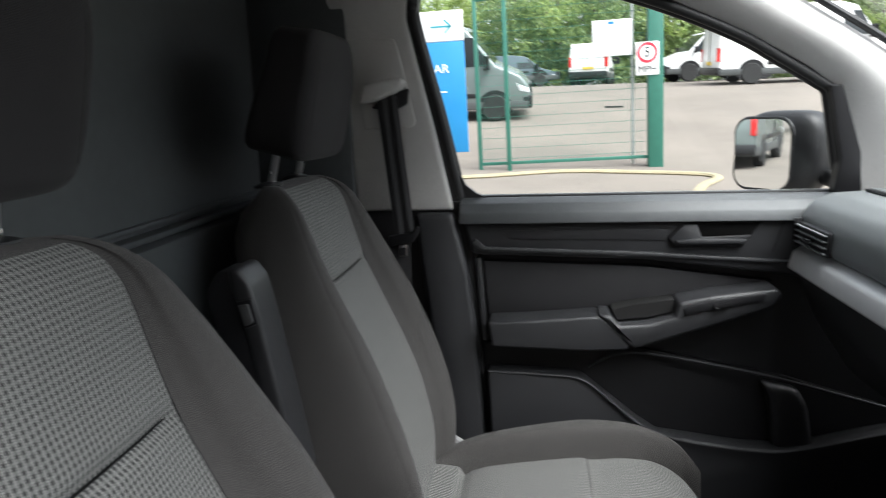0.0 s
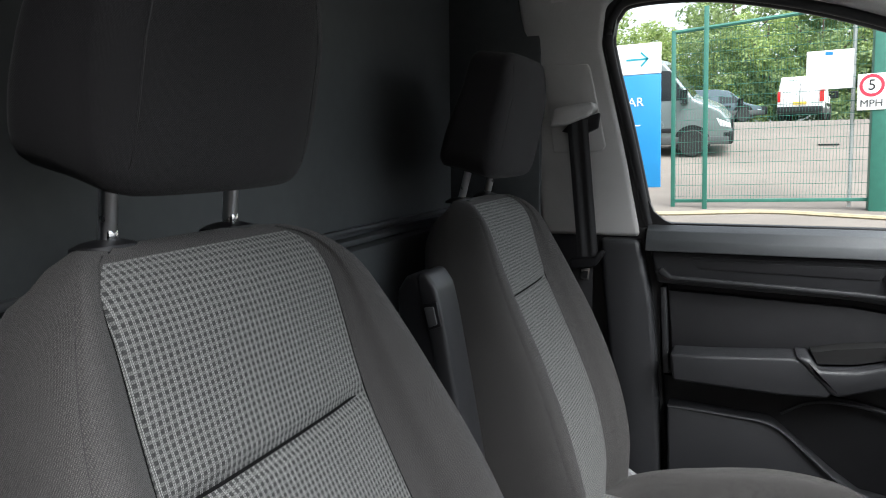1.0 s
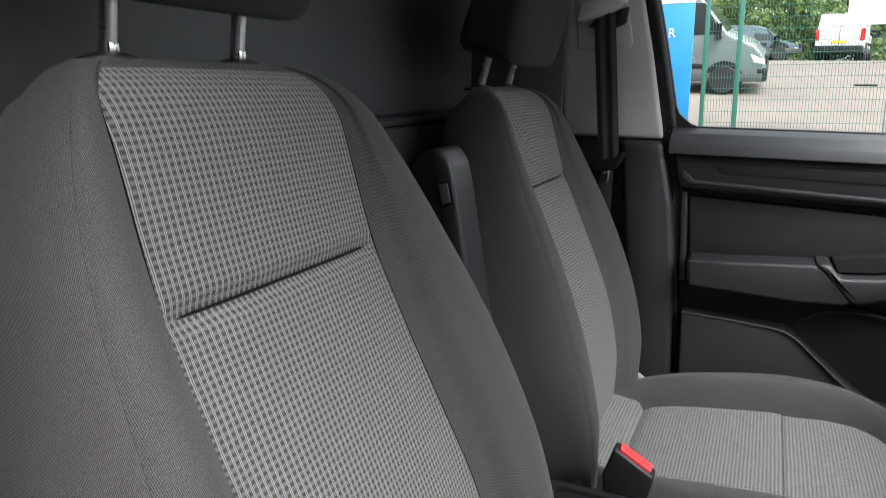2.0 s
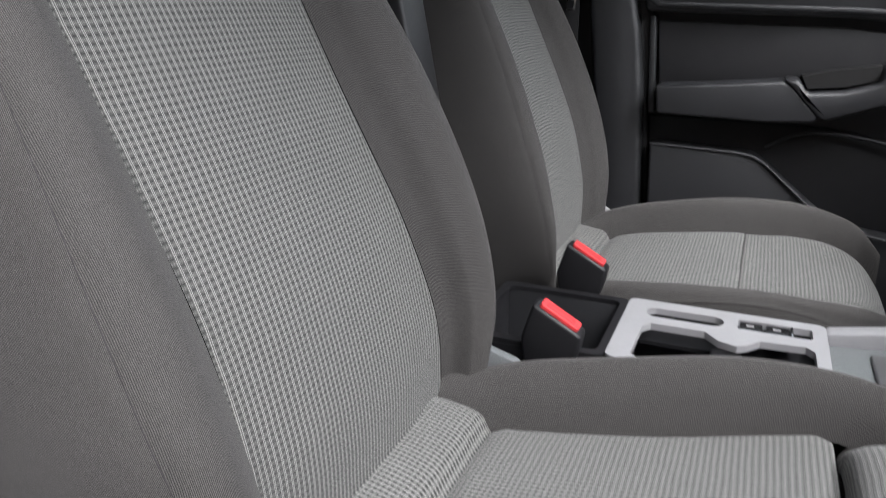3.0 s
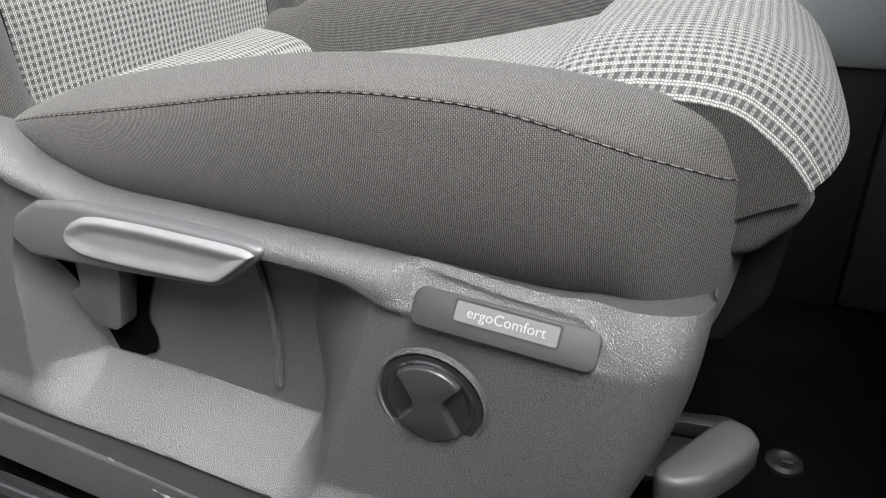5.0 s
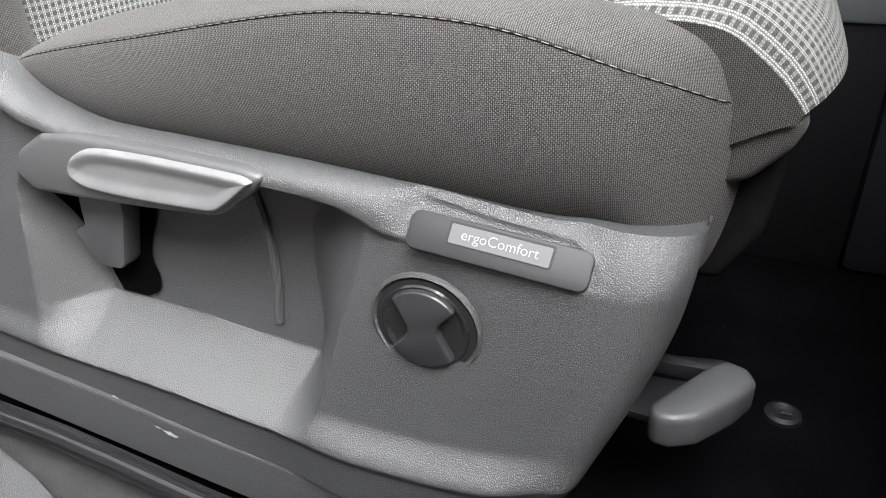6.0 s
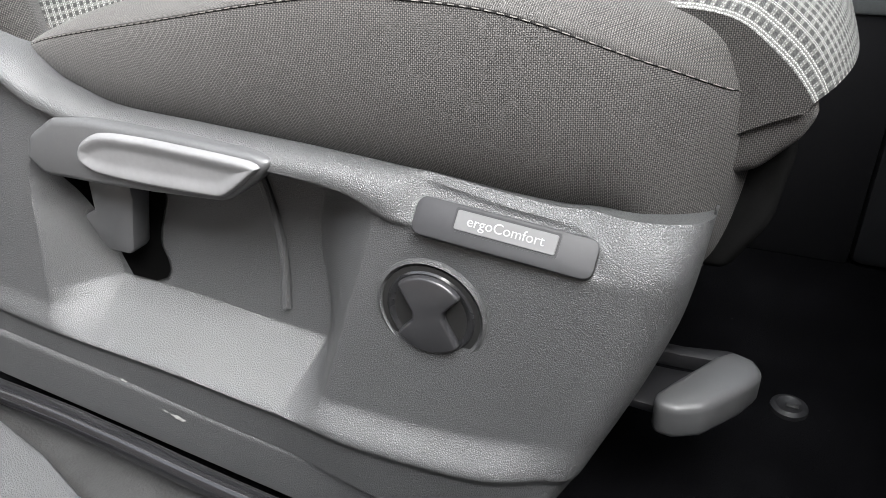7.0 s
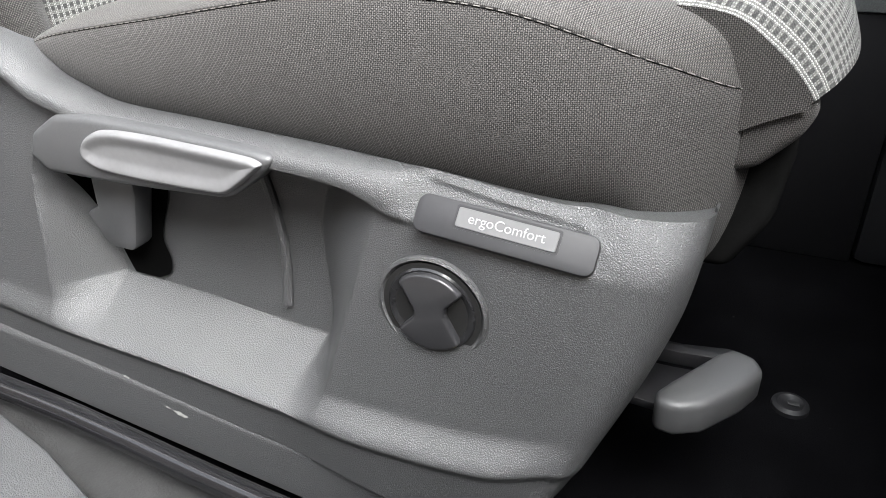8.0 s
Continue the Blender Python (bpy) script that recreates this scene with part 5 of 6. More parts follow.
vent = part("air_vent", box(0.628, 0.648, 1.566, 1.574, 0.786, 0.848, 0.003), BLACK, dash, "black slatted air vent")
for k in range(4):
    part("slat", box(0.628, 0.652, 1.41, 1.566, 0.797 + 0.012 * k, 0.8005 + 0.012 * k, 0.001), DASHTRIM, vent)
part("vent_tab", box(0.620, 0.632, 1.47, 1.50, 0.808, 0.818, 0.002), GLOSS, vent)
part("defrost_strip", box(0.76, 0.80, 0.30, 1.56, 0.9035, 0.9095, 0.002), BLACK, dash)
for k in range(24):
    part("slot", box(0.765, 0.795, 1.30 + 0.0105 * k, 1.3035 + 0.0105 * k, 0.909, 0.9115), DASHTRIM, dash)


# ---- seats in place ----
driver_seat = make_seat("driver_seat", "charcoal driver seat with checked cloth panels", pose(0, 0.447, 0), True)
build_trim(driver_seat)
passenger_seat = make_seat("passenger_seat", "charcoal passenger seat with checked cloth panels", pose(-0.022, 1.30, -0.022), False)
for s, seat in ((1, driver_seat), (-1, passenger_seat)):
    part("seat_frame", box(-0.16, 0.30, -0.15, 0.15, 0.10, 0.262, 0.02), BLACK, seat, "black seat frame")
    for side in (-1, 1):
        part("rail", box(-0.28, 0.30, side * 0.185 - 0.02, side * 0.185 + 0.02, 0.0, 0.10, 0.006), BLACK, seat)
part("inner_cover", slab([(-0.17, 0.14), (0.30, 0.14), (0.33, 0.24), (0.20, 0.27), (0.02, 0.31), (-0.055, 0.371), (-0.10, 0.384), (-0.18, 0.37)], "y", 0.248, 0.264, 0.006), DASHTRIM, driver_seat, "grey plastic inner base cover")
part("inner_cover", slab([(-0.17, 0.14), (0.30, 0.14), (0.33, 0.24), (0.20, 0.26), (-0.06, 0.28), (-0.18, 0.33)], "y", -0.25, -0.232, 0.006), BLACK, passenger_seat)
part("outer_cover", slab([(-0.22, 0.12), (0.30, 0.14), (0.36, 0.24), (0.20, 0.28), (-0.02, 0.31), (-0.10, 0.36), (-0.20, 0.40)], "y", 0.236, 0.256, 0.006), SATIN, passenger_seat, "pale grey plastic outer base cover")

# slide bar under the driver's seat
bar = thing("slide_lever", "satin black seat slide lever over the carpet", "lever")
part("grip", slab([(0.397, 0.288), (0.412, 0.287), (0.430, 0.297), (0.453, 0.328), (0.465, 0.352), (0.458, 0.366), (0.441, 0.372), (0.430, 0.361), (0.404, 0.318), (0.394, 0.300)], "z", 0.098, 0.128, 0.007, 3), TRIM_FINE, bar, "satin charcoal grip")
part("stem", slab([(0.28, 0.374), (0.405, 0.376), (0.440, 0.383), (0.457, 0.377), (0.445, 0.366), (0.405, 0.362), (0.28, 0.360)], "z", 0.104, 0.119, 0.004), BLACK, bar)
part("web", slab([(0.30, 0.318), (0.398, 0.312), (0.412, 0.324), (0.440, 0.366), (0.40, 0.362), (0.30, 0.360)], "z", 0.096, 0.104, 0.002), BLACK, bar)
fix = thing("floor_fixing", "round plastic mat fixing set in the carpet", "mat fixing")
part("disc", lathe([(0.017, 0.0), (0.0165, 0.004), (0.012, 0.006), (0.008, 0.004), (0.0, 0.0035)], Matrix.Translation((0.502, 0.475, 0.0))), BLACK, fix)
part("slot", box(0.499, 0.510, 0.472, 0.478, 0.004, 0.0055, 0.001), RUBBER, fix)

# ---- centre console ----
con = thing("centre_console", "black console with a satin grey tray frame", "console")
TOPZ = 0.357
frame_outer = rounded(0.036, 0.302, 0.782, 0.984, 0.012)
holes = [rounded(0.066, 0.172, 0.926, 0.958, 0.0155), rounded(0.190, 0.284, 0.930, 0.962, 0.003),
         [(0.066, 0.80), (0.068, 0.888), (0.078, 0.902), (0.150, 0.902), (0.168, 0.880), (0.192, 0.872), (0.204, 0.880), (0.220, 0.900), (0.275, 0.904), (0.285, 0.892), (0.287, 0.80), (0.278, 0.793), (0.076, 0.793)]]
part("tray_frame", plate(frame_outer, holes, TOPZ - 0.010, TOPZ), SATIN, con, "satin grey tray frame")
part("bin_rim", plate(rounded(-0.165, 0.035, 0.782, 0.984, 0.012), [rounded(-0.152, 0.024, 0.796, 0.970, 0.012)], TOPZ - 0.010, TOPZ - 0.003), BLACK, con)
part("side_wall", box(-0.165, 0.56, 0.780, 0.790, 0.0, TOPZ - 0.010, 0.003), BLACK, con)
part("side_wall", box(-0.165, 0.56, 0.970, 0.980, 0.0, TOPZ - 0.010, 0.003), DOORTRIM, con)
part("rear_wall", box(-0.168, -0.155, 0.782, 0.978, 0.0, TOPZ - 0.010, 0.003), BLACK, con)
part("divider", box(0.038, 0.050, 0.79, 0.97, 0.10, TOPZ - 0.010, 0.002), BLACK, con)
part("bin_floor", box(-0.16, 0.30, 0.79, 0.97, 0.235, 0.245), plain("bin_rubber", (0.02, 0.021, 0.022), 0.6), con)
part("cup_divider", box(0.160, 0.200, 0.80, 0.885, 0.245, TOPZ - 0.012, 0.006), BLACK, con)
part("slot_floor", box(0.050, 0.29, 0.905, 0.966, 0.322, 0.328), BLACK, con)
for x0, mark in ((0.192, 1), (0.226, 2)):
    b = part("switch", box(x0, x0 + 0.030, 0.932, 0.960, 0.330, TOPZ - 0.001, 0.002), GLOSS, con, "gloss black console switch")
    part("symbol", box(x0 + 0.009, x0 + 0.019, 0.943, 0.949, TOPZ - 0.0012, TOPZ - 0.0004), LETTER, b)
part("switch_edge", box(0.2575, 0.2605, 0.931, 0.961, 0.335, TOPZ + 0.001, 0.001), CHROME, con)
# rising gear surround
gear = part("gear_surround", slab([(0.300, 0.345), (0.302, 0.358), (0.40, 0.376), (0.62, 0.455), (0.66, 0.50), (0.66, 0.30), (0.30, 0.30)], "y", 0.955, 0.985, 0.005), SATIN, con, "satin grey gear lever surround")
part("near_edge", slab([(0.300, 0.345), (0.302, 0.356), (0.40, 0.366), (0.62, 0.420), (0.66, 0.44), (0.66, 0.30), (0.30, 0.30)], "y", 0.776, 0.800, 0.005), DASHTRIM, gear)
part("gear_panel", slab([(0.302, 0.342), (0.60, 0.366), (0.66, 0.40), (0.66, 0.30), (0.302, 0.30)], "y", 0.800, 0.955, 0.002), DASHTRIM, gear)
part("gear_plate", slab([(0.350, 0.3465), (0.59, 0.366), (0.592, 0.372), (0.352, 0.352)], "y", 0.845, 0.925, 0.002), SILVER, gear, "silver gear gate plate")
part("gate_slot", slab([(0.40, 0.3505), (0.55, 0.363), (0.55, 0.370), (0.40, 0.3575)], "y", 0.905, 0.917), BLACK, gear)
sel = part("gear_selector", slab([(0.384, 0.350), (0.386, 0.368), (0.393, 0.383), (0.406, 0.386), (0.409, 0.372), (0.405, 0.352)], "y", 0.905, 0.925, 0.004, 3), BLACK, gear, "small black gear selector with a silver tip")
part("selector_tip", slab([(0.391, 0.379), (0.395, 0.389), (0.408, 0.389), (0.409, 0.378)], "y", 0.9055, 0.9245, 0.003), SILVER, sel)
part("front_housing", box(0.56, 0.80, 0.775, 0.985, 0.0, 0.42, 0.015), DOORTRIM, con)


# ---- belt buckles ----
def buckle(m):
    b = thing("belt_buckle", "black belt buckle with a red release button", "belt buckle", m, "belt buckles")
    part("body", slab([(-0.034, 0.006), (0.030, -0.030), (0.026, -0.055), (0.008, -0.110), (-0.040, -0.110), (-0.050, -0.045)], "y", -0.0155, 0.0155, 0.005, 3), BLACK, b)
    d = Vector((0.060, 0, -0.034)).normalized()
    n = Vector((-d.z, 0, d.x))
    mid = Vector((-0.002, 0, -0.012)) + n * 0.0015
    mm = Matrix((( d.x, 0, n.x, mid.x), (0, 1, 0, 0), (d.z, 0, n.z, mid.z), (0, 0, 0, 1)))
    bm = slab(rounded(-0.0285, 0.0285, -0.011, 0.011, 0.003, 3), "z", -0.003, 0.0035, 0.0015)
    bm.transform(mm)
    btn = part("release_button", bm, RED, b, "bright red release button")
    # raised slab in a darker red, painting the shade of a finger hollow
    bm = slab(rounded(-0.022, 0.020, -0.006, 0.0045, 0.002, 3), "z", 0.0032, 0.0040)
    bm.transform(mm)
    part("press_hollow", bm, plain("red_button_shade", (0.60, 0.04, 0.045), 0.5), btn)
    part("stalk", box(-0.036, 0.004, -0.008, 0.008, -0.22, -0.10, 0.004), BLACK, b)
    return b


first = buckle(pose(-0.018, 0.770, 0.418))
copy_thing(first, pose(-0.036, 1.010, 0.420))

# folded armrest between the seats
ar = thing("armrest", "folded-up black armrest with a catch button", "armrest", pose(0, 0.94, 0))
part("pad", slab([(-0.280, 0.56), (-0.303, 0.697), (-0.328, 0.835), (-0.336, 0.862), (-0.350, 0.884), (-0.368, 0.884), (-0.386, 0.855), (-0.382, 0.815), (-0.335, 0.66), (-0.30, 0.54)], "y", -0.038, 0.034, 0.012, 4), BLACK, ar, "black armrest pad")
part("front_strip", slab([(-0.262, 0.56), (-0.285, 0.697), (-0.310, 0.835), (-0.318, 0.868), (-0.334, 0.890), (-0.350, 0.888), (-0.348, 0.862), (-0.338, 0.83), (-0.314, 0.69), (-0.292, 0.55)], "y", -0.0405, 0.0365, 0.010, 4), plain("armrest_charcoal", (0.026, 0.026, 0.028), 0.42, 0, 0.12, 60, 0.3, 700), ar, "charcoal front strip of the armrest")
part("catch_frame", slab([(-0.340, 0.842), (-0.316, 0.846), (-0.309, 0.810), (-0.331, 0.801)], "y", -0.0425, -0.030, 0.002), BLACK, ar)
part("catch_button", slab([(-0.336, 0.837), (-0.320, 0.840), (-0.314, 0.813), (-0.328, 0.807)], "y", -0.0455, -0.038, 0.002), TRIM_FINE, ar, "charcoal catch button")


# ---- outside ----
GROUND_Z = [(-400, -0.45), (-20, -0.45), (4, -0.44), (9, -0.30), (14, -0.05), (17, 0.33), (20, 0.80), (26, 1.66), (34, 2.10), (60, 2.60), (120, 3.0), (900, 3.0)]


def ground_z(y):
    return curve_at(GROUND_Z, y)


xs = [-900, -300, -120, -60, -30, -15, -8, -4, 0, 4, 8, 15, 30, 60, 120, 300, 900]
ys = [-900, -300, -100, -40, -20, -8, 0] + [4 + k for k in range(34)] + [42, 50, 60, 80, 120, 300, 900]
bm = bmesh.new()
grid = [[bm.verts.new((x, y, ground_z(y) if y > -20 else -0.45)) for y in ys] for x in xs]
for i in range(len(xs) - 1):
    for j in range(len(ys) - 1):
        bm.faces.new((grid[i][j], grid[i + 1][j], grid[i + 1][j + 1], grid[i][j + 1]))
single("ground", bm, GROUND, "sandy worn tarmac of a sloping car park", "ground", "structure")

# yellow-white kerb line round the entrance island
island = [(-3.2, 12.6), (-1.0, 13.0), (0.45, 13.4), (1.6, 13.2), (3.05, 12.6), (2.6, 11.4), (1.9, 9.3), (1.0, 7.0)]
bm = tube([(x, y, ground_z(y) + 0.02) for x, y in ((p.x, p.y) for p in spline([(a, b, 0) for a, b in island], 6))], 0.085, 8, flat=0.55)
single("kerb", bm, plain("worn_pale_kerb", (0.30, 0.255, 0.16), 0.85, 0, 0.2, 6), "worn pale yellow painted kerb", "kerb", "structure")

# ---- fence and gate ----
GREEN = plain("green_powder_coat", (0.03, 0.145, 0.105), 0.45, 0, 0.12, 8)
SIGNWHITE = plain("white_sign_face", (0.80, 0.81, 0.80), 0.45, 0, 0.03)
BLUE = plain("blue_sign_face", (0.015, 0.20, 0.45), 0.4, 0, 0.05, 4)
REDRING = plain("red_sign_ring", (0.62, 0.03, 0.06), 0.45)
INK = plain("black_sign_print", (0.02, 0.02, 0.02), 0.5)
TEAL = plain("teal_arrow_print", (0.02, 0.30, 0.38), 0.45)
LEAN_OUT = Matrix.Translation((0, 0, 0)) @ Matrix.Rotation(radians(-1.4), 4, "Y")


def post(name, x, y, w, d, h, parent):
    return part(name, box(x - w / 2, x + w / 2, y - d / 2, y + d / 2, -0.2, h, 0.006), GREEN, parent)


gate = thing("mesh_gate", "green powder-coated mesh gate standing open", "gate", Matrix.Translation((0, 0, ground_z(14))) @ LEAN_OUT)
post("gate_post", 2.30, 14.0, 0.27, 0.27, 3.6, gate)
gf = post("gate_stile", -1.03, 14.0, 0.075, 0.06, 3.25, gate)
post("middle_stile", -0.46, 13.8, 0.085, 0.06, 3.6, gate)
part("bottom_rail", box(-1.0, 2.17, 13.97, 14.03, 0.10, 0.16, 0.005), GREEN, gate)
part("top_rail", tube([(-1.03, 14.0, 3.22), (2.2, 14.0, 3.42)], 0.035, 8), GREEN, gate)
bm = bmesh.new()


def wire(bm, a, b, r):
    a, b = Vector(a), Vector(b)
    d = (b - a).normalized()
    s = d.cross(Vector((0, 1, 0))).normalized() * r
    t = Vector((0, r, 0))
    A = [bm.verts.new(a + o) for o in (s, t, -s, -t)]
    B = [bm.verts.new(b + o) for o in (s, t, -s, -t)]
    for k in range(4):
        bm.faces.new((A[k], A[(k + 1) % 4], B[(k + 1) % 4], B[k]))


for k in range(62):
    wire(bm, (-0.98 + 0.05 * k, 13.99, 0.12), (-0.98 + 0.05 * k, 13.99, 3.2), 0.0028)
for k in range(16):
    for dy in (-0.006, 0.006):
        wire(bm, (-1.0, 13.99 + dy, 0.22 + 0.2 * k), (2.16, 13.99 + dy, 0.22 + 0.2 * k), 0.0034)
tagged(part("mesh_wires", bm, GREEN, gate, smooth=False), kind="stuff")
fence = thing("mesh_fence", "green mesh fence running along the car park", "fence", Matrix.Translation((0, 0, ground_z(14))) @ LEAN_OUT)
for k in range(3):
    post("fence_post", -3.8 - 2.5 * k, 14.2, 0.07, 0.06, 2.6, fence)
bm = bmesh.new()
for k in range(100):
    wire(bm, (-8.8 + 0.05 * k, 14.2, 0.05), (-8.8 + 0.05 * k, 14.2, 2.5), 0.0028)
for k in range(12):
    wire(bm, (-8.8, 14.2, 0.1 + 0.2 * k), (-3.8, 14.2, 0.1 + 0.2 * k), 0.004)
tagged(part("mesh_wires", bm, GREEN, fence, smooth=False), kind="stuff")

FLAT = Matrix.Rotation(radians(90), 4, "X")


def print_on(name, bm, material, parent, x, y, z):
    bm.transform(Matrix.Translation((x, y, z)) @ FLAT)
    return part(name, bm, material, parent, smooth=False)


notice = thing("notice_board", "blank-looking white notice fixed on the mesh", "notice", gate.matrix_world.copy())
part("board", box(1.16, 1.87, 13.93, 13.945, 2.03, 2.68, 0.004), SIGNWHITE, notice)
part("logo", box(1.44, 1.56, 13.925, 13.932, 2.60, 2.65), BLUE, notice)
for k in range(3):
    part("text_line", box(1.26, 1.60 - 0.08 * k, 13.926, 13.931, 2.50 - 0.07 * k, 2.513 - 0.07 * k), plain("pale_print", (0.55, 0.55, 0.56), 0.6) if k == 0 else bpy.data.materials["pale_print"], notice)
limit = thing("speed_sign", "white speed limit sign reading 5 MPH with a red ring", "road sign", gate.matrix_world.copy())
part("board", box(1.93, 2.35, 13.84, 13.855, 1.64, 2.24, 0.006), SIGNWHITE, limit)
ring = lathe([(0.185, 0.0), (0.185, 0.004), (0.135, 0.004), (0.135, 0.0), (0.185, 0.0)], None, 40, False)
print_on("red_ring", ring, REDRING, limit, 2.14, 13.838, 2.045)
print_on("figure", lettering("5", 0.25, 0.002), INK, limit, 2.14, 13.836, 2.045)
print_on("letters", lettering("MPH", 0.17, 0.002), INK, limit, 2.14, 13.836, 1.745)
pole = thing("sign_pole", "grey steel pole beside the gate post", "pole", gate.matrix_world.copy())
part("shaft", tube([(1.90, 14.1, 0.0), (1.90, 14.1, 4.2)], 0.03, 10), plain("galvanised", (0.5, 0.51, 0.5), 0.5, 0.4), pole)

totem = thing("totem_sign", "tall blue sign with a white arrow panel on top", "sign", Matrix.Translation((0, 0, ground_z(12))) @ LEAN_OUT)
part("blue_board", box(-2.30, -1.06, 12.0, 12.08, 0.62, 2.44, 0.01), BLUE, totem)
part("white_board", box(-2.30, -1.06, 12.0, 12.08, 2.445, 2.93, 0.01), SIGNWHITE, totem)
part("leg", box(-2.2, -2.12, 12.02, 12.07, -0.2, 0.63), GREEN, totem)
arrow = bmesh.new()
for a, b in (((-0.20, 0.0), (0.14, 0.0)), ((0.03, 0.11), (0.145, -0.005)), ((0.03, -0.11), (0.145, 0.005))):
    va, vb = Vector((*a, 0)), Vector((*b, 0))
    d = (vb - va).normalized()
    n = Vector((-d.y, d.x, 0)) * 0.014
    arrow.faces.new([arrow.verts.new(p) for p in (va + n, vb + n, vb - n, va - n)])
print_on("arrow", arrow, TEAL, totem, -1.40, 11.992, 2.68)
print_on("letters", lettering("AR", 0.20, 0.002), SIGNWHITE, totem, -1.45, 11.995, 2.0)
part("rule", box(-1.75, -1.38, 11.993, 11.999, 1.62, 1.64), SIGNWHITE, totem)
part("text_bar", box(-1.75, -1.42, 11.993, 11.999, 1.12, 1.24), SIGNWHITE, totem)

# ---- parked vans ----
TYRE = plain("tyre_rubber", (0.02, 0.02, 0.02), 0.8)
RIM = plain("steel_rim", (0.62, 0.62, 0.62), 0.45, 0.1)
DARKGLASS = plain("dark_window_glass", (0.02, 0.025, 0.028), 0.06)
TAIL = plain("red_lens", (0.55, 0.02, 0.02), 0.2)
LAMP = plain("clear_lamp_lens", (0.75, 0.77, 0.78), 0.1)
GREYPAINT = plain("grey_green_van_paint", (0.16, 0.19, 0.185), 0.25, 0.2, 0.05, 3)
NAVY = plain("dark_blue_van_paint", (0.07, 0.10, 0.12), 0.3, 0.1, 0.05, 3)


def wheel(parent, x, y, r, w):
    m = Matrix.Translation((x, y, r)) @ Matrix.Rotation(radians(90 if y > 0 else -90), 4, "X")
    ob = part("wheel", lathe([(r * 0.62, -w / 2), (r * 0.93, -w / 2), (r, -w * 0.35), (r, w * 0.35), (r * 0.93, w / 2), (r * 0.62, w / 2)], m, 28), TYRE, parent, "black tyre")
    part("rim", lathe([(0.0, -w * 0.30), (r * 0.22, -w * 0.36), (r * 0.30, -w * 0.20), (r * 0.52, -w * 0.22), (r * 0.62, -w * 0.46), (r * 0.64, -w * 0.40), (r * 0.64, w * 0.40), (r * 0.5, w * 0.3), (0.0, w * 0.3)], m, 24), RIM, ob, "pale steel rim")
    for k in range(6):
        a = k * math.pi / 3
        part("rim_hole", lathe([(0.0, 0.0), (r * 0.07, 0.0), (r * 0.07, 0.004), (0.0, 0.004)], m @ Matrix.Translation((r * 0.42 * math.cos(a), r * 0.42 * math.sin(a), -w * 0.235)), 8), TYRE, ob)


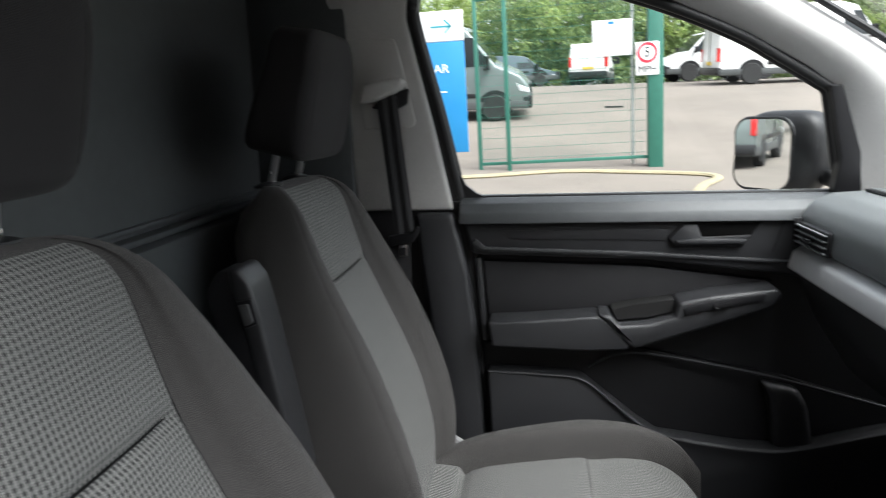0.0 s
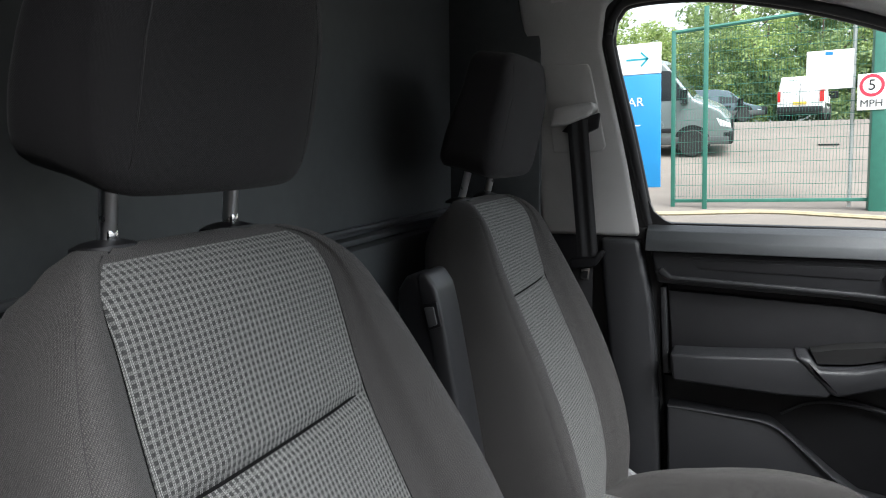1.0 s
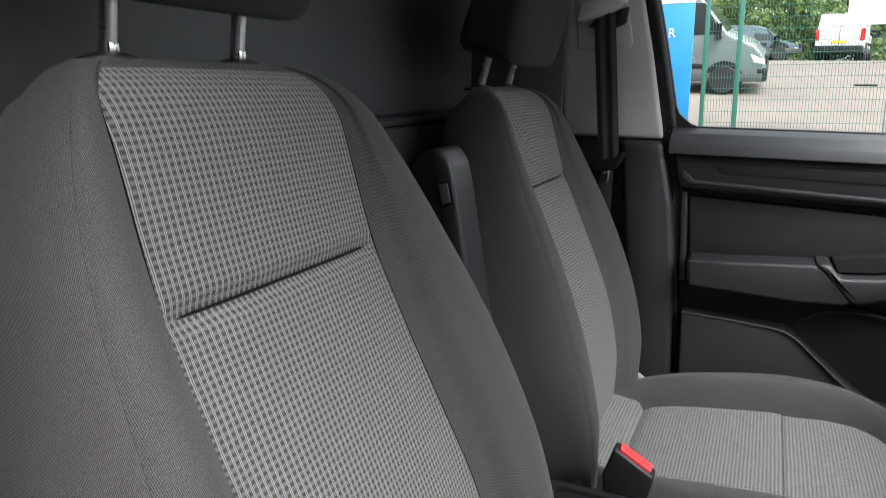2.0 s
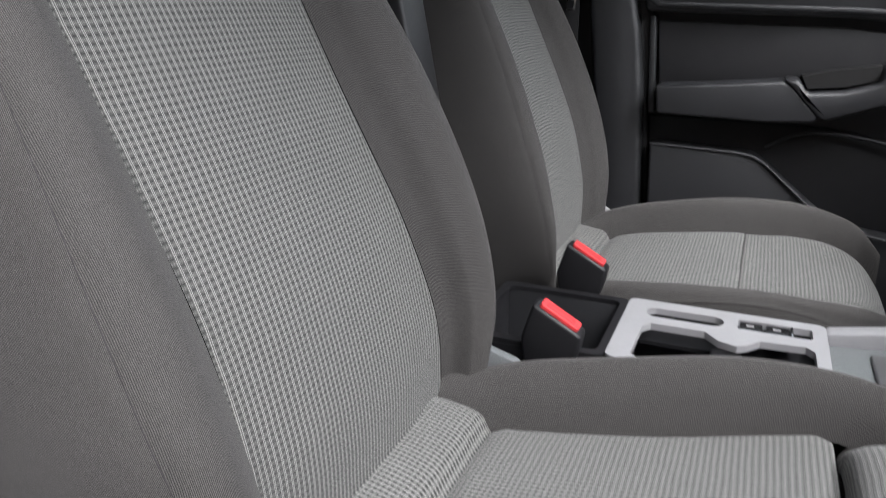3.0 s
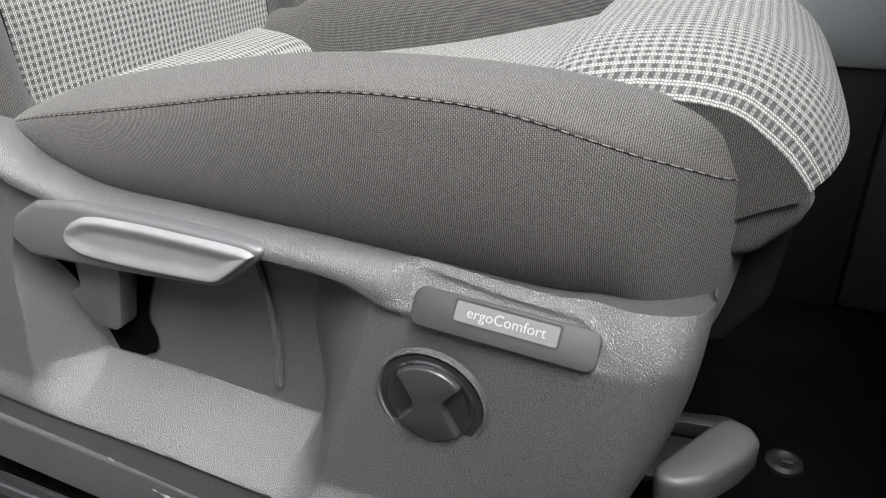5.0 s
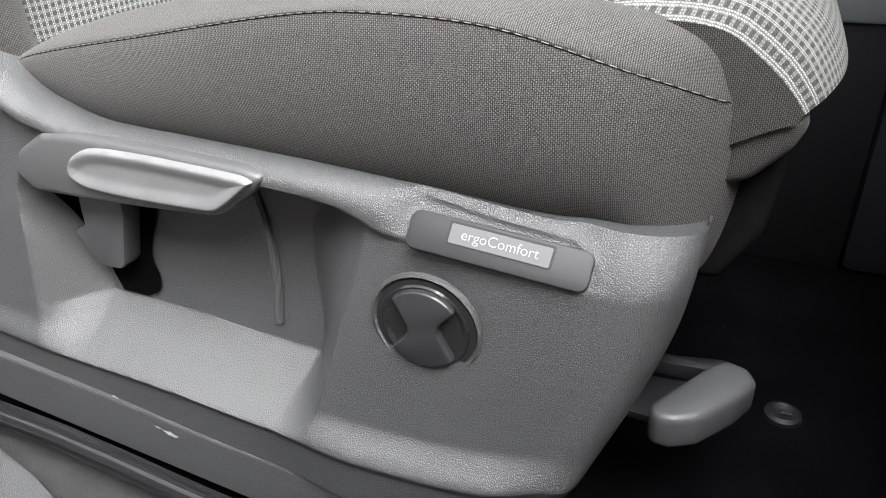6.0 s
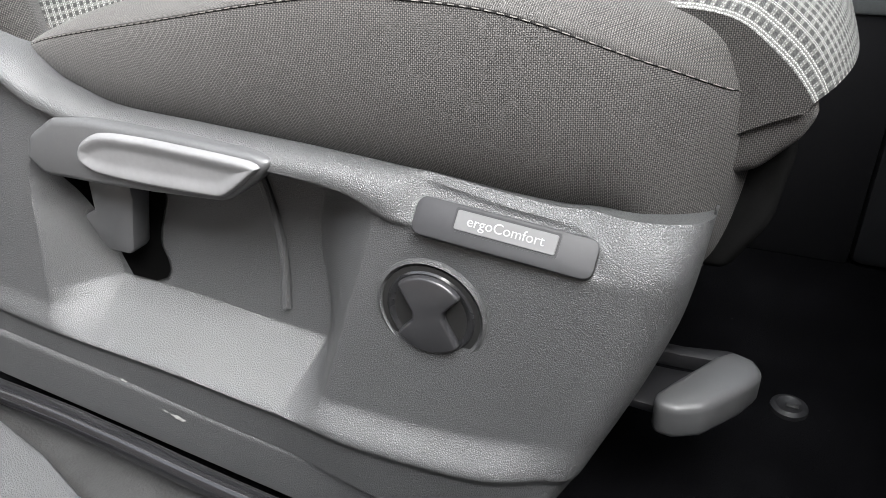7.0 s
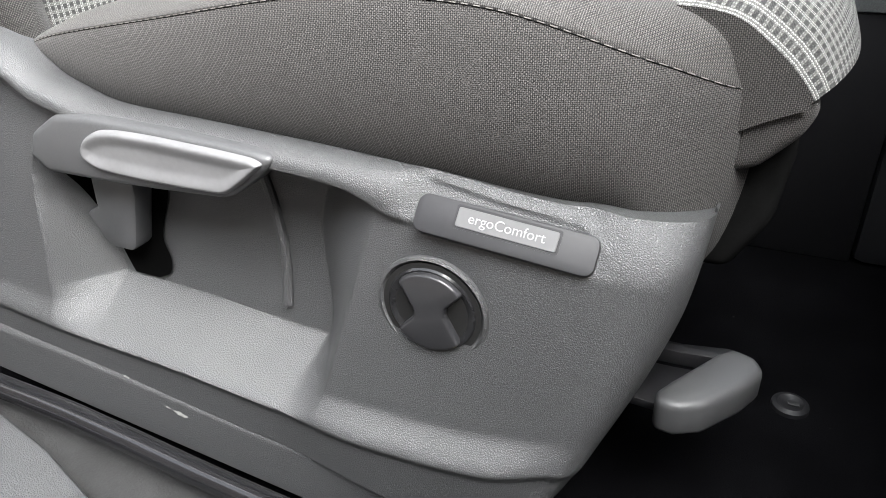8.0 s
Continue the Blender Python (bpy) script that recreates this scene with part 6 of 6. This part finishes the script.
def van(name, label, paint, m, length=5.9, height=2.6, width=1.95, nose=0.95, screen=0.75, wheel_r=0.35, panel=True):
    """Nose towards +x; stands on z = 0, middle at y = 0."""
    v = thing(name, label, "van", m, "parked vans")
    f, b, h = length / 2, -length / 2, height
    prof = [(b, 0.36), (b - 0.02, 0.9), (b + 0.05, h * 0.80), (b + 0.14, h * 0.965), (b + 0.5, h), (f - nose - screen - 0.5, h), (f - nose - screen, h * 0.95),
            (f - nose, h * 0.58), (f - 0.30, h * 0.47), (f - 0.06, h * 0.36), (f, 0.62), (f - 0.02, 0.36)]
    bm = slab(prof, "y", -width / 2, width / 2, 0.09, 3)
    for q in bm.verts:
        q.co.y *= 1 - 0.10 * smooth01(q.co.z, h * 0.48, h)
    part("body", bm, paint, v)
    part("skirt", box(b + 0.05, f - 0.05, -width / 2 - 0.012, width / 2 + 0.012, 0.30, 0.52, 0.03), plain("dark_grey_skirt", (0.07, 0.075, 0.075), 0.5) if "dark_grey_skirt" not in bpy.data.materials else bpy.data.materials["dark_grey_skirt"], v, "dark grey lower skirt")
    part("front_bumper", box(f - 0.25, f + 0.04, -width / 2 - 0.005, width / 2 + 0.005, 0.30, 0.66, 0.06), BLACK, v, "black bumper")
    part("rear_bumper", box(b - 0.07, b + 0.15, -width / 2 - 0.005, width / 2 + 0.005, 0.34, 0.58, 0.04), BLACK, v, "black bumper")
    shear = lambda z: 1 - 0.10 * smooth01(z, h * 0.48, h)
    for s in (-1, 1):
        yy = s * width / 2
        win = [(f - nose - screen - 0.42, h * 0.57), (f - nose - 0.16, h * 0.575), (f - nose - screen + 0.14, h * 0.87), (f - nose - screen - 0.42, h * 0.88)]
        bmw = slab(win, "y", yy * 0.985, yy * 1.006, 0.0)
        for q in bmw.verts:
            q.co.y *= shear(q.co.z)
        part("cab_window", bmw, DARKGLASS, v, "dark cab window")
        for x in (f - 0.98, b + 1.15):
            arch = slab([(x + 0.47 * math.cos(radians(a)), wheel_r + 0.47 * math.sin(radians(a))) for a in range(-20, 201, 20)], "y", yy - s * 0.03, yy + s * 0.004, 0.0)
            part("wheel_arch", arch, BLACK, v)
            wheel(v, x, yy - s * 0.07, wheel_r, 0.24)
        part("side_moulding", box(b + 1.65, f - 1.5, yy - 0.02, yy + 0.02, 0.62, 0.74, 0.015), BLACK, v)
        part("headlamp", slab([(f - 0.42, h * 0.40), (f - 0.06, h * 0.335), (f - 0.03, h * 0.285), (f - 0.30, h * 0.30)], "y", yy * 0.70, yy * 1.004, 0.02), LAMP, v, "clear headlamp")
        part("tail_lamp", box(b - 0.035, b + 0.07, yy * 0.86, yy * 1.004, 0.78, 1.22, 0.015), TAIL, v, "red tail lamp")
        part("door_line", box(f - nose - screen - 0.50, f - nose - screen - 0.485, yy - 0.012, yy + 0.012, 0.5, h * 0.55), BLACK, v)
        part("wing_mirror", box(f - nose - 0.28, f - nose - 0.16, yy + s * 0.02, yy + s * 0.26, h * 0.55, h * 0.68, 0.04), BLACK, v)
    ang = math.atan2(h * 0.37, screen)
    scr = slab([(-0.5 * math.hypot(screen, h * 0.37) + 0.08, -width * 0.40), (0.5 * math.hypot(screen, h * 0.37) - 0.05, -width * 0.44), (0.5 * math.hypot(screen, h * 0.37) - 0.05, width * 0.44), (-0.5 * math.hypot(screen, h * 0.37) + 0.08, width * 0.40)], "z", 0.0, 0.012)
    scr.transform(Matrix.Translation((f - nose - screen / 2, 0, h * 0.765)) @ Matrix.Rotation(ang, 4, "Y"))
    part("windscreen", scr, DARKGLASS, v, "dark windscreen")
    part("grille", box(f - 0.05, f + 0.012, -width * 0.28, width * 0.28, 0.68, h * 0.36, 0.02), BLACK, v)
    part("plate", box(b - 0.035, b, -0.26, 0.26, 0.66, 0.78), plain("yellow_plate", (0.75, 0.52, 0.06), 0.5) if "yellow_plate" not in bpy.data.materials else bpy.data.materials["yellow_plate"], v, "plain yellow number plate")
    part("door_gap", box(b - 0.035, b - 0.01, -0.006, 0.006, 0.6, h * 0.92), BLACK, v)
    if not panel:
        for s in (-1, 1):
            part("rear_window", box(b - 0.03, b + 0.05, s * 0.10 if s > 0 else -width * 0.38, width * 0.38 if s > 0 else -0.10, h * 0.58, h * 0.84, 0.02), DARKGLASS, v)
    return v


def stand(x, y, turn):
    slope = math.atan2(ground_z(y + 1) - ground_z(y - 1), 2)
    return Matrix.Translation((x, y, ground_z(y))) @ Matrix.Rotation(slope * 0.8, 4, "X") @ Matrix.Rotation(radians(turn), 4, "Z")


van("parked_van", "large grey-green panel van behind the mesh gate", GREYPAINT, stand(-3.05, 20.9, 0), 5.9, 2.55)
van("parked_van", "white panel van parked behind a grey van", WHITEPAINT, stand(-4.4, 25.5, 8), 5.9, 2.6)
van("parked_van", "dark blue small van parked by the trees", NAVY, stand(-1.2, 35.0, 12), 4.4, 1.45, 1.75, 0.9, 0.7, 0.30)
van("parked_van", "small white van seen from behind", WHITEPAINT, stand(2.75, 36.0, 80), 4.5, 1.85, 1.75, 0.9, 0.7, 0.31)
van("parked_van", "white large van with a red tail lamp", WHITEPAINT, stand(9.25, 27.3, 4), 6.2, 2.6)
van("parked_van", "white van facing the entrance", WHITEPAINT, stand(7.6, 31.5, 188), 5.2, 2.0)
van("parked_van", "white van standing beyond the windscreen", WHITEPAINT, stand(11.5, 17.5, 95), 5.9, 2.6)
van("parked_van", "dark grey van seen in the door mirror", GREYPAINT, stand(-17.8, 3.05, 186), 5.2, 2.2, 1.8, 0.9, 0.7, 0.31, False)
single("drain_cover", box(2.05, 2.55, 21.6, 22.0, ground_z(21.8) - 0.02, ground_z(21.8) + 0.02), BLACK, "dark iron drain cover in the tarmac", "drain cover")

# unseen light blockers: footwell side wall, door panel, wall on the near side
single("wall_kick_blocker", box(0.74, 1.28, 0.05, 0.12, -0.05, 0.90, 0.01), DOORTRIM, "unseen black footwell side wall, added to block light", "wall", "structure")
# extra slab beside door_1, out of view, to cut light from the front
blocker_slab = box(-1.02, 0.0, -0.05, 0.05, -0.12, 0.90, 0.02)
blocker_slab.transform(Matrix.Translation((0.86, 0.0, 0.0)) @ Matrix.Rotation(radians(76), 4, "Z"))
single("wall_door_blocker", blocker_slab, DOORTRIM, "unseen black slab by the open door, added to block light", "wall", "structure")
# invented wall out of view; keeps low sky light off the seat base
single("wall_sky_blocker", box(-16, 14, -6.0, -2.2, -0.5, 2.9, 0.02), plain("dark_blocker_wall", (0.14, 0.12, 0.105), 0.9, 0, 0.25, 5), "unseen plain dark wall beside the van, added to block low sky light", "wall", "structure")

# ---- trees along the far edge ----
BARK = plain("bark", (0.13, 0.10, 0.075), 0.9, 0, 0.3, 12)
LEAF_A = leaf_mat("fresh_leaves", (0.13, 0.20, 0.06), (0.38, 0.45, 0.16))
LEAF_B = leaf_mat("dull_leaves", (0.11, 0.17, 0.07), (0.29, 0.36, 0.15))


def crown_mesh(name, seed, wide, tall, base, material, count):
    """Leaves in clumps round many boughs, with gaps between."""
    rng = np.random.default_rng(seed)
    clumps = []
    for _ in range(60):
        a, r, h = rng.uniform(0, 2 * math.pi), wide * math.sqrt(rng.uniform(0.02, 1)), rng.uniform(0, 1)
        r *= 0.55 + 0.5 * math.sin(math.pi * min(1, 0.15 + 0.8 * h))
        clumps.append((r * math.cos(a), r * math.sin(a), base + tall * h, rng.uniform(0.45, 0.95)))
    verts, faces = [], []
    for i in range(count):
        cx, cy, cz, cr = clumps[rng.integers(len(clumps))]
        d = rng.normal(size=3)
        d /= np.linalg.norm(d)
        p = np.array((cx, cy, cz)) + d * cr * rng.uniform(0.5, 1.0) ** 0.5 * (1, 1, 0.75)
        u = rng.normal(size=3)
        u -= d * (u @ d) * 0.6
        u /= np.linalg.norm(u)
        w = np.cross(u, d + rng.normal(size=3) * 0.5)
        w /= np.linalg.norm(w)
        s = rng.uniform(0.07, 0.15)
        k = len(verts)
        verts += [tuple(p - u * s), tuple(p + w * s * 0.45), tuple(p + u * s), tuple(p - w * s * 0.45)]
        faces.append((k, k + 1, k + 2, k + 3))
    me = bpy.data.meshes.new(name)
    me.from_pydata(verts, [], faces)
    me.materials.append(material)
    return me


CROWNS = [crown_mesh("crown", 3 + k, 2.6, 5.2, 0.5, (LEAF_A, LEAF_B)[k % 2], 7500) for k in range(4)]


def tree_at(k, x, y, s):
    t = thing("tree", "leafy green tree at the edge of the car park", "tree", Matrix.Translation((x, y, ground_z(y) - 0.1)) @ Matrix.Rotation(k * 1.7, 4, "Z") @ Matrix.Scale(s, 4), "edge trees")
    rng = random.Random(k)
    trunk = part("trunk", tube([(0, 0, 0), (0.05, 0.03, 1.4), (-0.05, 0.08, 3.2), (0.02, 0.0, 5.0)], [0.17, 0.13, 0.09, 0.04], 8), BARK, t)
    for j in range(6):
        a = rng.uniform(0, 6.28)
        z = rng.uniform(1.0, 3.4)
        part("limb", tube([(0, 0, z), (0.7 * math.cos(a), 0.7 * math.sin(a), z + 0.7), (1.5 * math.cos(a), 1.5 * math.sin(a), z + 1.5)], [0.06, 0.04, 0.015], 6), BARK, trunk)
    part("crown", CROWNS[k % 4], None, t)


spots = random.Random(5)
k = 0
for row, (yy, s0) in enumerate(((40.0, 0.95), (44.0, 1.25))):
    x = -22.0 + row * 1.6
    while x < 34:
        tall = s0 * spots.uniform(0.8, 1.15) * (0.72 if -9 < x < -4.5 else 1.0)
        tree_at(k, x, yy + spots.uniform(-0.8, 0.8), tall)
        x += spots.uniform(2.4, 3.3)
        k += 1

bm = bmesh.new()
rng = np.random.default_rng(8)
verts, faces = [], []
for i in range(26000):
    x, h = rng.uniform(-24, 34), rng.uniform(0, 1)
    y = 38.3 + 0.5 * math.sin(x * 1.3) + rng.normal() * 0.35
    p = np.array((x, y, ground_z(38) + h * (1.6 + 0.5 * math.sin(x * 0.9) + 0.3 * math.sin(x * 2.7))))
    u, w = rng.normal(size=3), rng.normal(size=3)
    u /= np.linalg.norm(u)
    w = np.cross(u, w)
    w /= np.linalg.norm(w)
    s = rng.uniform(0.08, 0.16)
    n0 = len(verts)
    verts += [tuple(p - u * s), tuple(p + w * s * 0.5), tuple(p + u * s), tuple(p - w * s * 0.5)]
    faces.append((n0, n0 + 1, n0 + 2, n0 + 3))
for j in range(7):
    tree_at(60 + j, -38 + spots.uniform(-2, 2), -2 + 5.5 * j, 1.3)
me = bpy.data.meshes.new("shrubs")
me.from_pydata(verts, [], faces)
me.materials.append(LEAF_B)
tagged(part("shrubs", me, None, None), "dense green shrubs below the trees", "shrubs", kind="stuff")
